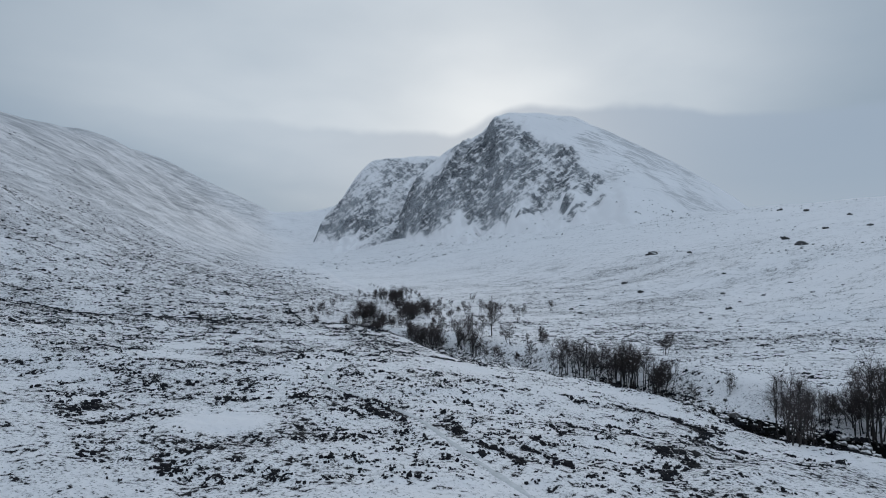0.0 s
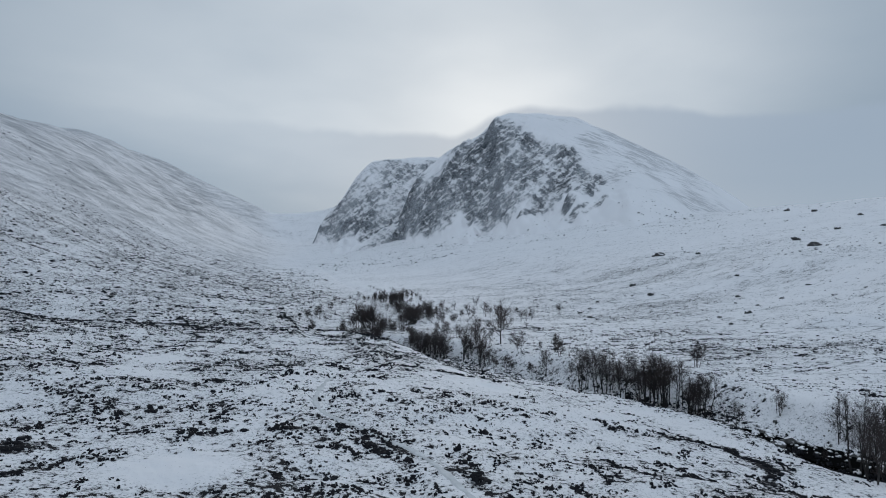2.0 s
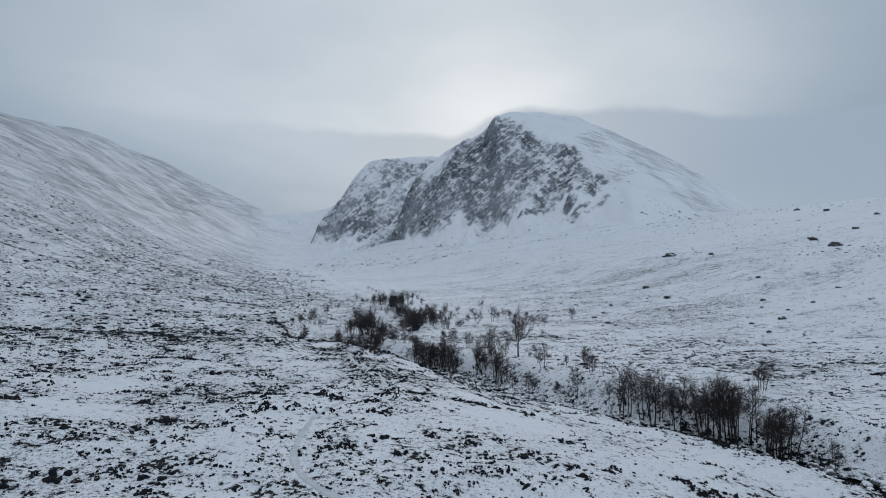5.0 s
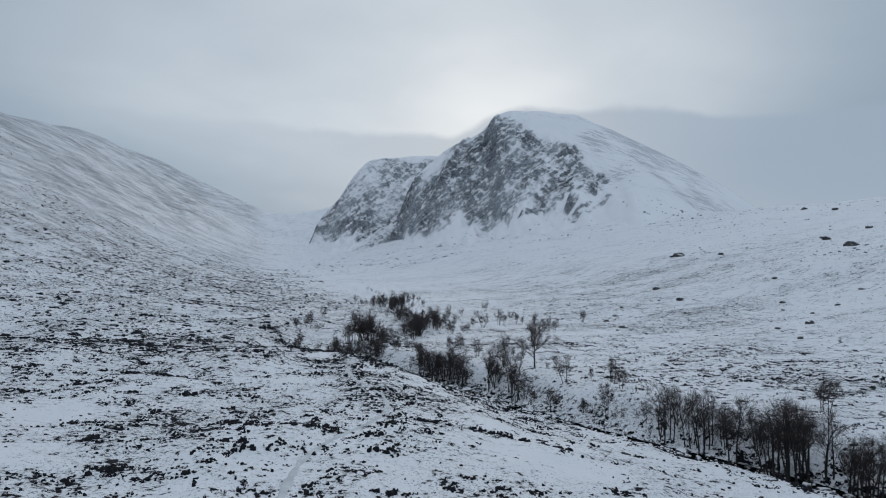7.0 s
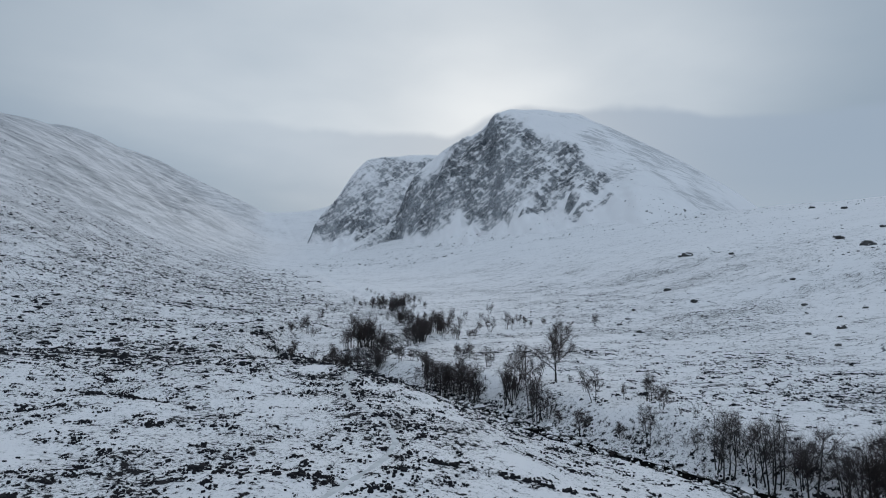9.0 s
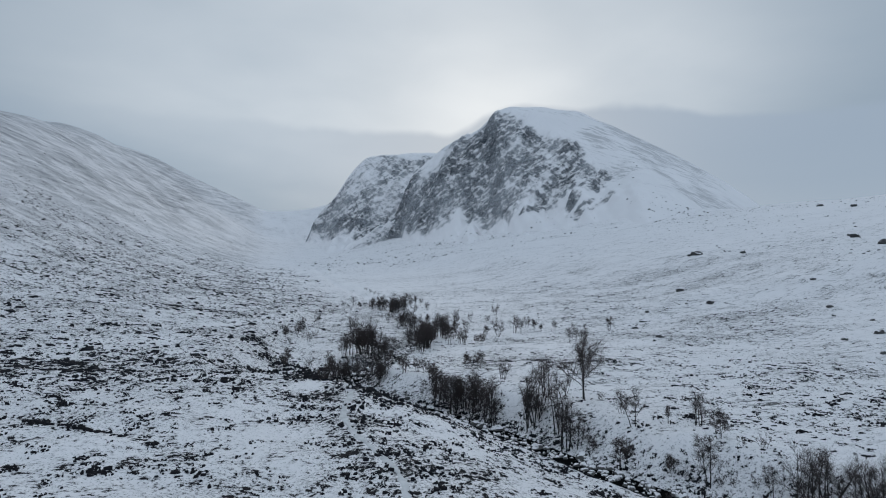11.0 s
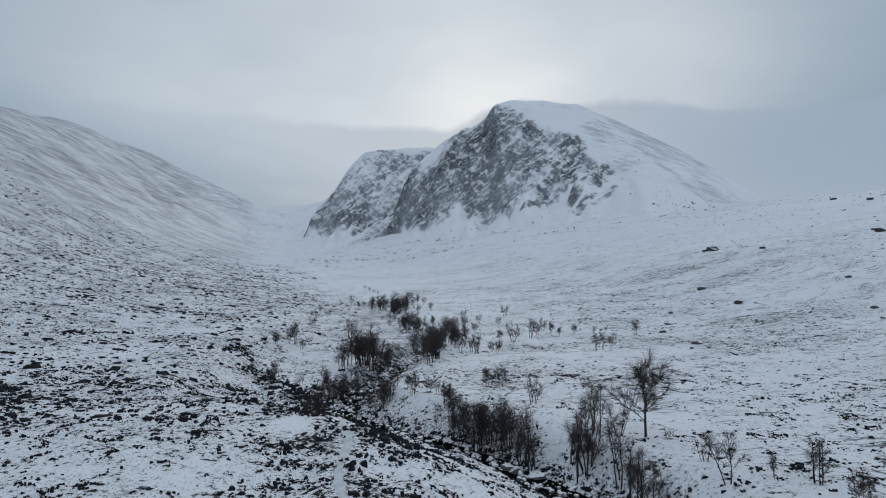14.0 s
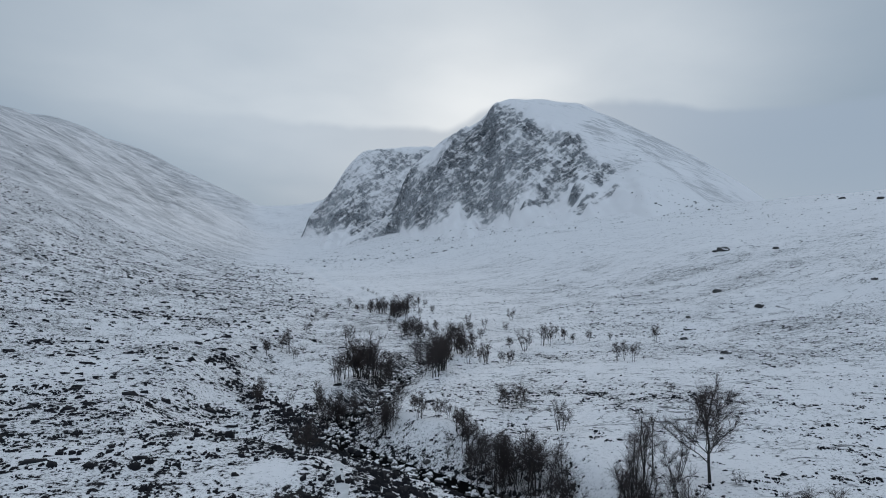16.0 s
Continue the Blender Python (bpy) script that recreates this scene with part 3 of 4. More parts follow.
def heather(x, y, most=0.52):
    """How thickly heather and grass stand out of the snow, from 0 to 1."""
    d = across(x, y)
    left = step(-2, 14, -d)
    moor = 0.49 + 0.15 * fractal(x, y, 30, 71, 3) + 0.13 * fractal(x, y, 8, 72, 2) + 0.12 * step(30, 110, -d)
    up = step(185, 300, -d + 40 * fractal(x, y, 90, 171, 3) + 0.05 * np.maximum(y - 500, 0))
    slope = 0.36 + 0.08 * fractal(x, 0.35 * y, 20, 73, 3) + 0.11 * fractal(x, 0.5 * y, 60, 173, 4) + 0.10 * fractal(x, y, 120, 74, 2)
    lefts = moor * (1 - up) + (slope - 0.08 * step(60, 330, -d - 250)) * up
    lines = fractal(0.3 * x + 0.1 * y, y - 0.2 * x, 16, 75, 4)
    rights = 0.345 + 0.15 * lines + 0.07 * fractal(x, y, 60, 76, 2) - 0.20 * step(100, 320, d) - 0.12 * step(350, 700, y)
    bank = np.exp(-((np.abs(d) - 4) / 4.0) ** 2) * (0.3 - 0.17 * (d > 0)) * step(430, 330, y)
    mid = left * lefts + (1 - left) * rights + bank
    off = np.abs(x - track_x(y))
    mid = mid + np.exp(-((off - 1.6) / 1.0) ** 2) * 0.22 * step(250, 200, y) * step(0.5, 1.2, off)
    for px, py, r, much in PATCHES:
        mid = mid + much * np.exp(-(((x - px) ** 2 + (y - py) ** 2) / r**2))
    mid = mid - 0.10 * step(48, 22, -d) * step(0, 10, -d) * step(135, 105, y)
    mid = np.minimum(mid, most + 0.08 * grain(x, y, 4, 80))
    for ax, ay, bx, by in EDGES:
        t = np.clip(((x - ax) * (bx - ax) + (y - ay) * (by - ay)) / ((bx - ax) ** 2 + (by - ay) ** 2), 0, 1)
        gap = np.hypot(x - ax - t * (bx - ax) + 0.8 * np.sin(y * 0.6), y - ay - t * (by - ay))
        mid = mid + 0.36 * np.exp(-((gap / 0.7) ** 2))
    for ax, ay, bx, by in TERRACES:
        t = np.clip(((x - ax) * (bx - ax) + (y - ay) * (by - ay)) / ((bx - ax) ** 2 + (by - ay) ** 2), 0, 1)
        gap = np.hypot(x - ax - t * (bx - ax) + 1.2 * np.sin(y * 0.35), y - ay - t * (by - ay))
        mid = mid + (0.22 - 0.06 * (ay > 250)) * np.exp(-((gap / 1.6) ** 2)) * (0.6 + fractal(x, y, 9, 79, 2))
    for ax, ay, bx, by in BANKS:
        t = np.clip(((x - ax) * (bx - ax) + (y - ay) * (by - ay)) / ((bx - ax) ** 2 + (by - ay) ** 2), 0, 1)
        mid = mid + 0.16 * np.exp(-((np.hypot(x - ax - t * (bx - ax), y - ay - t * (by - ay)) / 3.0) ** 2)) * (1 + 0.6 * fractal(x, y, 5, 78, 2))
    mid = mid - 0.22 * step(1, 4, d) * step(16, 8, d) * step(82, 87, y) * step(102, 96, y)
    # the wooded floor of the gully
    mid = mid + 0.40 * np.exp(-((np.abs(d + 1) / 4.8) ** 2)) * step(168, 185, y) * step(420, 250, y) + (0.10 + 0.45 * step(88, 80, y) + 0.35 * step(96, 102, y) * step(116, 110, y) + 0.25 * step(135, 145, y)) * np.exp(-((np.abs(d) / 3.4) ** 2)) * step(185, 165, y)
    far = step(420, 1000, y)
    mid = mid * (1 - far) + (0.22 + (0.20 - 0.12 * up) * step(20, 160, -d) + 0.16 * fractal(0.35 * x, y, 22, 77, 4)) * far
    return np.clip(mid, 0, 1.0)


def sheet(name, X, Y, Z, mat, attributes=()):
    """A mesh object from a grid of points."""
    rows, cols = X.shape
    mesh = bpy.data.meshes.new(name)
    n = np.arange(rows * cols).reshape(rows, cols)
    quads = np.stack([n[:-1, :-1], n[:-1, 1:], n[1:, 1:], n[1:, :-1]], -1).reshape(-1, 4)
    mesh.vertices.add(rows * cols)
    mesh.vertices.foreach_set("co", np.stack([X, Y, Z], -1).astype(np.float32).ravel())
    mesh.loops.add(quads.size)
    mesh.loops.foreach_set("vertex_index", quads.astype(np.int32).ravel())
    mesh.polygons.add(len(quads))
    mesh.polygons.foreach_set("loop_start", np.arange(0, quads.size, 4, dtype=np.int32))
    mesh.polygons.foreach_set("use_smooth", np.ones(len(quads), dtype=bool))
    mesh.update(calc_edges=True)
    for key, values in attributes:
        mesh.attributes.new(key, "FLOAT", "POINT").data.foreach_set("value", values.astype(np.float32).ravel())
    mesh.materials.append(mat)
    return new(name, mesh)


def terrace(x, y):
    """Where thin lines of grass follow the slope: the open side, and faintly the moor."""
    d = across(x, y)
    open_side = step(8, 30, d) * (1 - 0.55 * step(150, 420, d)) * (1 - 0.75 * step(500, 1000, y))
    return np.clip(open_side * (0.8 + 0.5 * fractal(x, y, 45, 401, 3)), 0, 1)


def build_ground():
    """One sheet to the horizon, finer ahead and near."""
    ahead = np.linspace(-44, 44, 540)
    turn = np.radians(np.r_[np.linspace(-180, -45, 40), ahead, np.linspace(45, 180, 40)])
    away = np.r_[0.5, np.exp(np.linspace(math.log(6), math.log(4700), 500))]
    A, R = np.meshgrid(turn, away)
    X, Y = R * np.sin(A), 20 + R * np.cos(A)
    # the grid runs clockwise, so flip the columns to face up
    X, Y = X[:, ::-1], Y[:, ::-1]
    Z = height(X, Y) - 0.9 * step(0.0, 2.2, stream_wide(Y) + 0.6 - np.abs(across(X, Y))) * step(500, 400, Y)
    ob = sheet("ground", X, Y, Z, GROUND, [("heather", heather(X, Y)), ("rill", step(150, 330, -across(X, Y)) * (1 - step(1900, 2300, Y)) + step(40, 160, -across(X, Y)) * step(1900, 2300, Y)), ("gully", step(70, 150, -across(X, Y)) * step(400, 240, -across(X, Y)) * step(420, 800, Y) * step(2000, 1500, Y)), ("line", terrace(X, Y))])
    return tagged(ob, "snow-covered moorland valley with dark heather showing through", "ground", kind="structure")


# bare rock ribs that climb the mountain's snow apron: from, to, half-width
RIBS = [(256, 1206, 338, 1296, 24), (243, 1156, 318, 1172, 15), (165, 1228, 192, 1240, 13), (122, 1080, 142, 1084, 7)]
# darker cliffs (+) and snowy breaks (-) on the face: place, radius, how much
CLIFFS = [
    (-105, 1735, 34, 0.45), (-80, 1700, 26, 0.3), (50, 1560, 30, 0.45), (35, 1590, 22, 0.3), (100, 1548, 26, 0.3), (137, 1500, 26, 0.35), (195, 1476, 22, 0.3),
    (227, 1467, 18, 0.15), (222, 1367, 30, 0.15), (271, 1337, 26, 0.3), (19, 1452, 22, 0.3), (-55, 1528, 18, 0.3), (-245, 1690, 22, 0.4), (-220, 1710, 26, 0.3),
    (-6, 1662, 30, -0.5), (20, 1640, 20, -0.3), (91, 1444, 32, -0.22), (170, 1440, 22, -0.18), (258, 1215, 26, -0.6), (310, 1480, 26, -0.3), (280, 1300, 45, 0.35), (320, 1390, 40, 0.3), (250, 1400, 50, 0.2), (200, 1330, 40, 0.15),
]


def massif(x, y, xs, ys, zs, crag, foot, seed, apron):
    """Height and bareness of a mountain with a rounded top and a crag on its near side."""
    top, ridge = lerp1(x, xs, zs), np.interp(x, xs, ys)
    k, w, low = np.interp(x, xs, crag), np.interp(x, xs, foot), np.interp(x, xs, apron)
    v = ridge - y
    w = w * (1 + 0.16 * fractal(x, y * 0.3, 55, seed + 5, 3))
    bare = (0.98 - 0.08 * step(120, -20, x) + 0.22 * fractal(x + 0.4 * v, y, 90, seed + 3, 3)) * step(-10, 60, v + 22 * step(170, 90, x) - 25 * fractal(x, y, 50, seed + 4, 2)) * step(1.3, 1.0, v / np.maximum(w, 1) - 0.5 * step(220, 320, x)) * step(45, -45, x - (150 + 0.95 * v if seed == 100 else 400) + 34 * fractal(x, y, 60, seed + 6, 3))
    gully = ridged(x + 0.75 * v, 0.3 * y - 0.3 * x, 110, seed, 4) * 30 + ridged(x - 0.3 * v, y, 34, seed + 9, 4) * 12 + ridged(x + 0.2 * v, 0.6 * y, 13, seed + 14, 2) * 4
    drop = k * (np.sqrt(np.maximum(v, 0) ** 2 + 30**2) - 30)
    cut = smin(drop, k * w + low * (v - w), 14)
    z = np.where(v > 0, top - cut, top - 0.22 * np.abs(v))
    z = z + bare * gully * step(0, 70, v) * step(400, 330, x) + (1.6 + 3 * bare) * fractal(x, y, 45, seed + 20, 4)
    # beds of rock that dip across the face stand out as ledges
    for tall, share, warp in ((34, 0.15, 50), (15, 0.28, 22), (7, 0.45, 9)):
        bed = z - 0.48 * x + warp * fractal(x, y, 2.4 * tall, seed + tall, 4)
        f = bed / tall - np.floor(bed / tall)
        z = z + share * tall * (step(0.5, 1.0, f) - f) * np.clip(bare, 0, 1) * step(0, 40, v)
    # runnels down the snowy shoulder
    z = z + 2.5 * ridged(0.5 * x + 0.9 * y, 0.10 * x, 40, seed + 30, 3) * step(300, 420, x)
    for px, py, r, much in CLIFFS:
        bare = bare + much * np.exp(-(((x - px) / r) ** 2 + ((y - py) / (0.8 * r)) ** 2))
    return z, np.clip(bare, 0, 1.3)


def lerp1(x, xs, zs):
    return (np.interp(x - 12, xs, zs) + 2 * np.interp(x, xs, zs) + np.interp(x + 12, xs, zs)) / 4


def build_peak(name, xs, ys, zs, crag, foot, seed, apron, near_y, far_y, nx, ny, bared, parent, label):
    X, Y = np.meshgrid(np.linspace(xs[0], xs[-1], nx), np.linspace(near_y, far_y, ny))
    z, bare = massif(X, Y, xs, ys, zs, crag, foot, seed, apron)
    floor = height(X, Y)
    Z = np.maximum(z, floor - 3)
    for ax, ay, bx, by, wide in RIBS if seed == 100 else ():
        t = np.clip(((X - ax) * (bx - ax) + (Y - ay) * (by - ay)) / ((bx - ax) ** 2 + (by - ay) ** 2), 0, 1)
        gap = np.hypot(X - ax - t * (bx - ax), Y - ay - t * (by - ay)) / wide
        lump = np.exp(-(gap**2)) * (0.85 + 0.5 * fractal(X, Y, 22, 240, 3))
        Z = Z + lump * (7 + 5 * ridged(X, Y, 20, 241, 3))
        bare = np.maximum(bare, 1.12 * step(0.12, 0.5, lump))
    scour = 1.0 * step(260, 400, X + 30 * fractal(X, Y, 80, 245, 2)) + 0.2 * step(15, -20, np.interp(X, xs, ys) - 60 - Y) * step(420, 340, X) + 0.35 * np.exp(-(((X - 375) / 45) ** 2 + ((Y - 1450) / 40) ** 2))
    scour = np.maximum(scour, 0.62 * step(120, 220, X) * step(520, 380, X))
    scour = scour * step(780, 560, X) * (0.75 + 0.5 * fractal(X, Y, 120, 246, 3)) * step(-20, 40, Z - floor - 12)
    ob = sheet(name, X, Y, Z, CRAG, [("rock", bare * bared), ("scour", np.maximum(scour, 0.55 * np.clip(bare, 0, 1)) if seed == 100 else 0.6 + 0 * X)])
    ob.parent, ob["label"] = parent, label
    return ob


build_ground()
mountain = tagged(new("mountain"), "craggy snow-dusted mountain with dark rimed rock faces", "mountain")
build_peak("main_peak", PEAK_X, PEAK_Y, PEAK_Z, PEAK_CRAG, PEAK_FOOT, 100, PEAK_APRON, 900, 1950, 560, 460, 1.0, mountain, "dark crag under a rounded snowy summit")
build_peak("buttress", BACK_X, BACK_Y, BACK_Z, [1.3] * 9, BACK_FOOT, 200, [0.3] * 9, 1550, 2150, 240, 240, 1.08, mountain, "rime-white rock buttress")

# ---- things ----
def put_mesh(name, verts, faces, mat, parent=None, label=""):
    mesh = bpy.data.meshes.new(name)
    mesh.from_pydata(verts, [], faces)
    mesh.materials.append(mat)
    ob = new(name, mesh)
    ob.parent = parent
    if label:
        ob["label"] = label
    return ob


def tube(verts, faces, points, radii, sides):
    """A tapered, bent tube through the points."""
    start = len(verts)
    for n, (p, r) in enumerate(zip(points, radii)):
        ahead = points[min(n + 1, len(points) - 1)] - points[max(n - 1, 0)]
        a = ahead.orthogonal().normalized()
        b = ahead.normalized().cross(a)
        for k in range(sides):
            t = 2 * math.pi * k / sides
            verts.append(p + r * (math.cos(t) * a + math.sin(t) * b))
    for n in range(len(points) - 1):
        for k in range(sides):
            i, j = start + n * sides + k, start + n * sides + (k + 1) % sides
            faces.append((i, j, j + sides, i + sides))


def grow(rng, base, way, length, radius, steps, bend, lift):
    """Points of a branch that bends at random and turns upward."""
    points, way = [base], way.normalized()
    for _ in range(steps):
        way = (way + bend * Vector((rng.gauss(0, 1), rng.gauss(0, 1), rng.gauss(0, 1))) + Vector((0, 0, lift))).normalized()
        points.append(points[-1] + way * (length / steps))
    radii = [radius * (1 - 0.78 * n / steps) for n in range(steps + 1)]
    return points, radii


def birch(name, seed, tall, stems, spread, twigs, label):
    """A leafless birch: stems with forking limbs as the trunk, and a crown of fine bare twigs."""
    rng = random.Random(seed)
    top = new(name)
    tagged(top, label, "tree", "birches along the stream")
    wood_v, wood_f, crown_v, crown_f = [], [], [], []
    limbs = []

    def spike(verts, faces, p, tip, thick):
        way = (tip - p).normalized()
        a = way.orthogonal().normalized() * thick
        b = a.cross(way)
        i = len(verts)
        verts += [p + a, p - 0.5 * a + 0.87 * b, p - 0.5 * a - 0.87 * b, tip]
        faces += [(i, i + 1, i + 3), (i + 1, i + 2, i + 3), (i + 2, i, i + 3)]

    def limb(p, way, size, thick, depth):
        lp, lr = grow(rng, p, way, size, thick, (4, 2, 1)[depth], 0.14, (0.09, 0.04, 0.0)[depth])
        if depth < 2:
            tube(wood_v, wood_f, lp, lr, 3)
        else:
            spike(wood_v, wood_f, lp[0], lp[-1], thick)
        limbs.append((lp, size))
        for _ in range((4, 3, 0)[depth]):
            n = rng.uniform(0.25, 0.97) * (len(lp) - 1)
            i = int(n)
            turn = Vector((rng.gauss(0, 0.65), rng.gauss(0, 0.65), rng.gauss(0.1, 0.4)))
            limb(lp[i].lerp(lp[i + 1], n - i), (lp[i + 1] - lp[i]).normalized() + turn, size * rng.uniform(0.35, 0.6), thick * 0.5, depth + 1)

    single = stems == 1
    for s in range(stems):
        turn = 2 * math.pi * s / stems + rng.uniform(0, 1.2)
        lean = 0.06 if single else rng.uniform(0.03, 0.17 if stems < 4 else 0.30) * spread
        way = Vector((math.cos(turn) * lean, math.sin(turn) * lean, 1))
        base = Vector((math.cos(turn), math.sin(turn), 0)) * (0.0 if single else rng.uniform(0.03, 0.09) * tall) - Vector((0, 0, 0.4))
        length = 0.4 + tall * (rng.uniform(0.62, 0.86) if not single else 0.66)
        points, radii = grow(rng, base, way, length, tall * (0.019 if single else 0.012), 9, 0.055, 0.03)
        tube(wood_v, wood_f, points, radii, 6)
        many = 13 if single else max(5, 15 // stems + 2)
        for n in range(many):
            low = 0.27 if single else 0.30
            at = low + (0.97 - low) * (n + rng.uniform(0, 0.9)) / many
            i = min(int(at * 9), 8)
            turn = n * 2.4 + rng.uniform(-0.5, 0.5)
            up = rng.uniform(0.55, 1.0) + (1.0 if single else 0.7) * at
            way = Vector((math.cos(turn) * spread, math.sin(turn) * spread, up))
            size = tall * (0.50 * (1.1 - 0.6 * at) if single else 0.27 * (1.12 - 0.75 * at)) * rng.uniform(0.8, 1.2) * (1 if stems < 4 else 0.85)
            limb(points[i].lerp(points[i + 1], at * 9 - i), way, size, tall * (0.0085 if single else 0.0058) * (1.2 - 0.8 * at), 0)
        limbs.append((points[5:], 0.25 * tall))
    weights = [w for _, w in limbs]
    for lp, _ in rng.choices(limbs, weights, k=twigs):
        n = rng.uniform(0.2, 0.999) ** 0.6 * (len(lp) - 1)
        i = min(int(n), len(lp) - 2)
        p = lp[i].lerp(lp[i + 1], n - i)
        along = (lp[i + 1] - lp[i]).normalized()
        way = (along + Vector((rng.gauss(0, 0.6), rng.gauss(0, 0.6), rng.gauss(0.12, 0.45)))).normalized()
        tip = p + way * tall * rng.uniform(0.06, 0.19)
        spike(crown_v, crown_f, p, tip, rng.uniform(0.005, 0.010) + 0.0003 * tall)
    put_mesh("trunk", wood_v, wood_f, BARK, top)
    put_mesh("crown", crown_v, crown_f, TWIG, top, "fine leafless purple-brown twigs")
    return top


LABELS = {
    "lone": "tall leafless birch standing alone on the snow",
    "tall": "leafless birch with several stems beside the stream",
    "slim": "slim leafless birch beside the stream",
    "bush": "bushy many-stemmed leafless birch on the stream bank",
    "small": "small leafless birch on the snowy bank",
    "scrub": "low leafless scrub birch among heather",
}
# height, stems, spread, twigs
MAKE = {"lone": (8.0, 1, 1.8, 2600), "tall": (8.0, 3, 0.85, 1000), "slim": (7.0, 2, 0.95, 1500), "bush": (5.0, 5, 1.0, 1100), "small": (4.0, 3, 1.1, 2000), "scrub": (2.6, 5, 1.1, 500)}
KINDS = {kind: [] for kind in MAKE}
HOW_MANY = {"lone": 1, "tall": 5, "slim": 4, "bush": 4, "small": 3, "scrub": 2}
spin = random.Random(9)


def plant(kind, x, y, tall):
    """Plants one tree; the first few of a kind are grown, the rest are copies of them."""
    z = float(height(x, y)) - 0.05
    if abs(float(across(x, y))) < float(stream_wide(y)):
        z -= 0.5
    s = 1.12 * tall / MAKE[kind][0]
    m = pose(x, y, z, spin.uniform(-3, 3), spin.uniform(-3, 3), spin.uniform(0, 360)) @ Matrix.Diagonal((s * spin.uniform(0.88, 1.12), s * spin.uniform(0.88, 1.12), s, 1))
    grown = KINDS[kind]
    if len(grown) < HOW_MANY[kind]:
        grown.append(birch("birch_tree", len(grown) * 10 + list(MAKE).index(kind), *MAKE[kind], LABELS[kind]))
        grown[-1].matrix_basis = m
    else:
        first = spin.choice(grown)
        copy_thing(first, m @ Matrix.Diagonal((1 / first.scale.x, 1 / first.scale.y, 1 / first.scale.z, 1)))


# the head of the wood
for row in [
    ("tall", -57, 403.6, 5.3), ("bush", -40, 375.3, 4.8), ("tall", -33.9, 385.3, 7.8), ("tall", -29.3, 366.8, 10), ("tall", -25.5, 405.2, 6.1),
    ("slim", -21.6, 398.8, 6), ("bush", -14.1, 356.8, 4.5), ("scrub", -44.5, 378.7, 3.5), ("bush", -36.1, 368.9, 5.4), ("tall", -25.4, 354.2, 7),
    ("scrub", -47.8, 383.1, 3.6), ("slim", -17.8, 389.4, 4.3), ("bush", -53.6, 289, 3.9), ("small", -49.7, 376.5, 3.5), ("bush", -31.9, 375.7, 6.2),
    ("slim", -22.8, 370, 5.4),
]:
    plant(*row)
# round the bend of the gully
for row in [
    ("tall", -51.7, 255.2, 6.8), ("bush", -48.6, 250.2, 3.5), ("small", -54.7, 247, 3.8), ("bush", -39, 275.6, 6.7), ("tall", -29.9, 226.1, 8.3),
    ("bush", -28.1, 223.2, 9.4), ("tall", -26.5, 220.1, 9.1), ("bush", -25.6, 225.8, 7), ("slim", -23, 228.5, 4.5), ("scrub", -34.6, 236, 4.2),
    ("slim", -53.3, 255.4, 5.6), ("bush", -29.1, 226.4, 8.3), ("bush", -24.2, 224.2, 6), ("scrub", -24.4, 219.6, 2.4), ("scrub", -48.3, 258.6, 2.8),
]:
    plant(*row)
# along the snowy terrace
for row in [
    ("bush", -19.3, 295.2, 7.3), ("bush", -17.5, 303.4, 6.1), ("scrub", -21.4, 288, 3.8), ("tall", -9.6, 257.9, 7.9), ("tall", -7.1, 260.8, 7.3),
    ("bush", -11.9, 227.8, 7.1), ("tall", -13.2, 219.9, 7.9), ("bush", -14.5, 236.3, 5.5), ("slim", -5.8, 236.4, 6.2), ("bush", -1.4, 240.4, 5.3),
    ("tall", -8.5, 255.8, 7), ("bush", -12.4, 244.4, 6.5), ("small", -6.4, 250.6, 5.3), ("bush", -2.6, 242.7, 4), ("slim", -13.5, 286, 5.6),
]:
    plant(*row)
# both banks below the bend
for row in [
    ("slim", -33.6, 202.3, 3.4), ("bush", -30.8, 196.6, 4.2), ("bush", -29.1, 196.1, 4.7), ("tall", -27.3, 195.1, 5.4), ("tall", -26.5, 197.2, 5),
    ("small", -32.2, 199.2, 3.1), ("bush", -28.2, 194.9, 3.9), ("tall", -21.9, 183.1, 3.9), ("tall", -20.7, 183.9, 4.3), ("bush", -19.7, 186.8, 4.5),
    ("slim", -18.8, 193.5, 3.8), ("slim", -23.1, 187.1, 3.1), ("tall", -20.3, 185.7, 4), ("bush", -15.6, 184, 3.9), ("small", -16.5, 187.6, 2.7),
    ("bush", -26.5, 161.8, 4.7), ("slim", -27.4, 164.7, 3.8), ("slim", -42.8, 200.3, 5), ("small", -43.4, 200.7, 3.2),
]:
    plant(*row)
# the stony reach
for row in [
    ("scrub", -11.7, 174.6, 1.9), ("small", -12.9, 183.3, 2.6), ("slim", -11.7, 181.8, 2.7), ("tall", -9.7, 174.6, 4.3), ("slim", -9.1, 170.2, 4.8),
    ("slim", -9.2, 166, 6.6), ("slim", -9.9, 177.3, 3.6), ("tall", -7.7, 172.5, 3.8), ("bush", -5.7, 168.4, 4.3),
]:
    plant(*row)
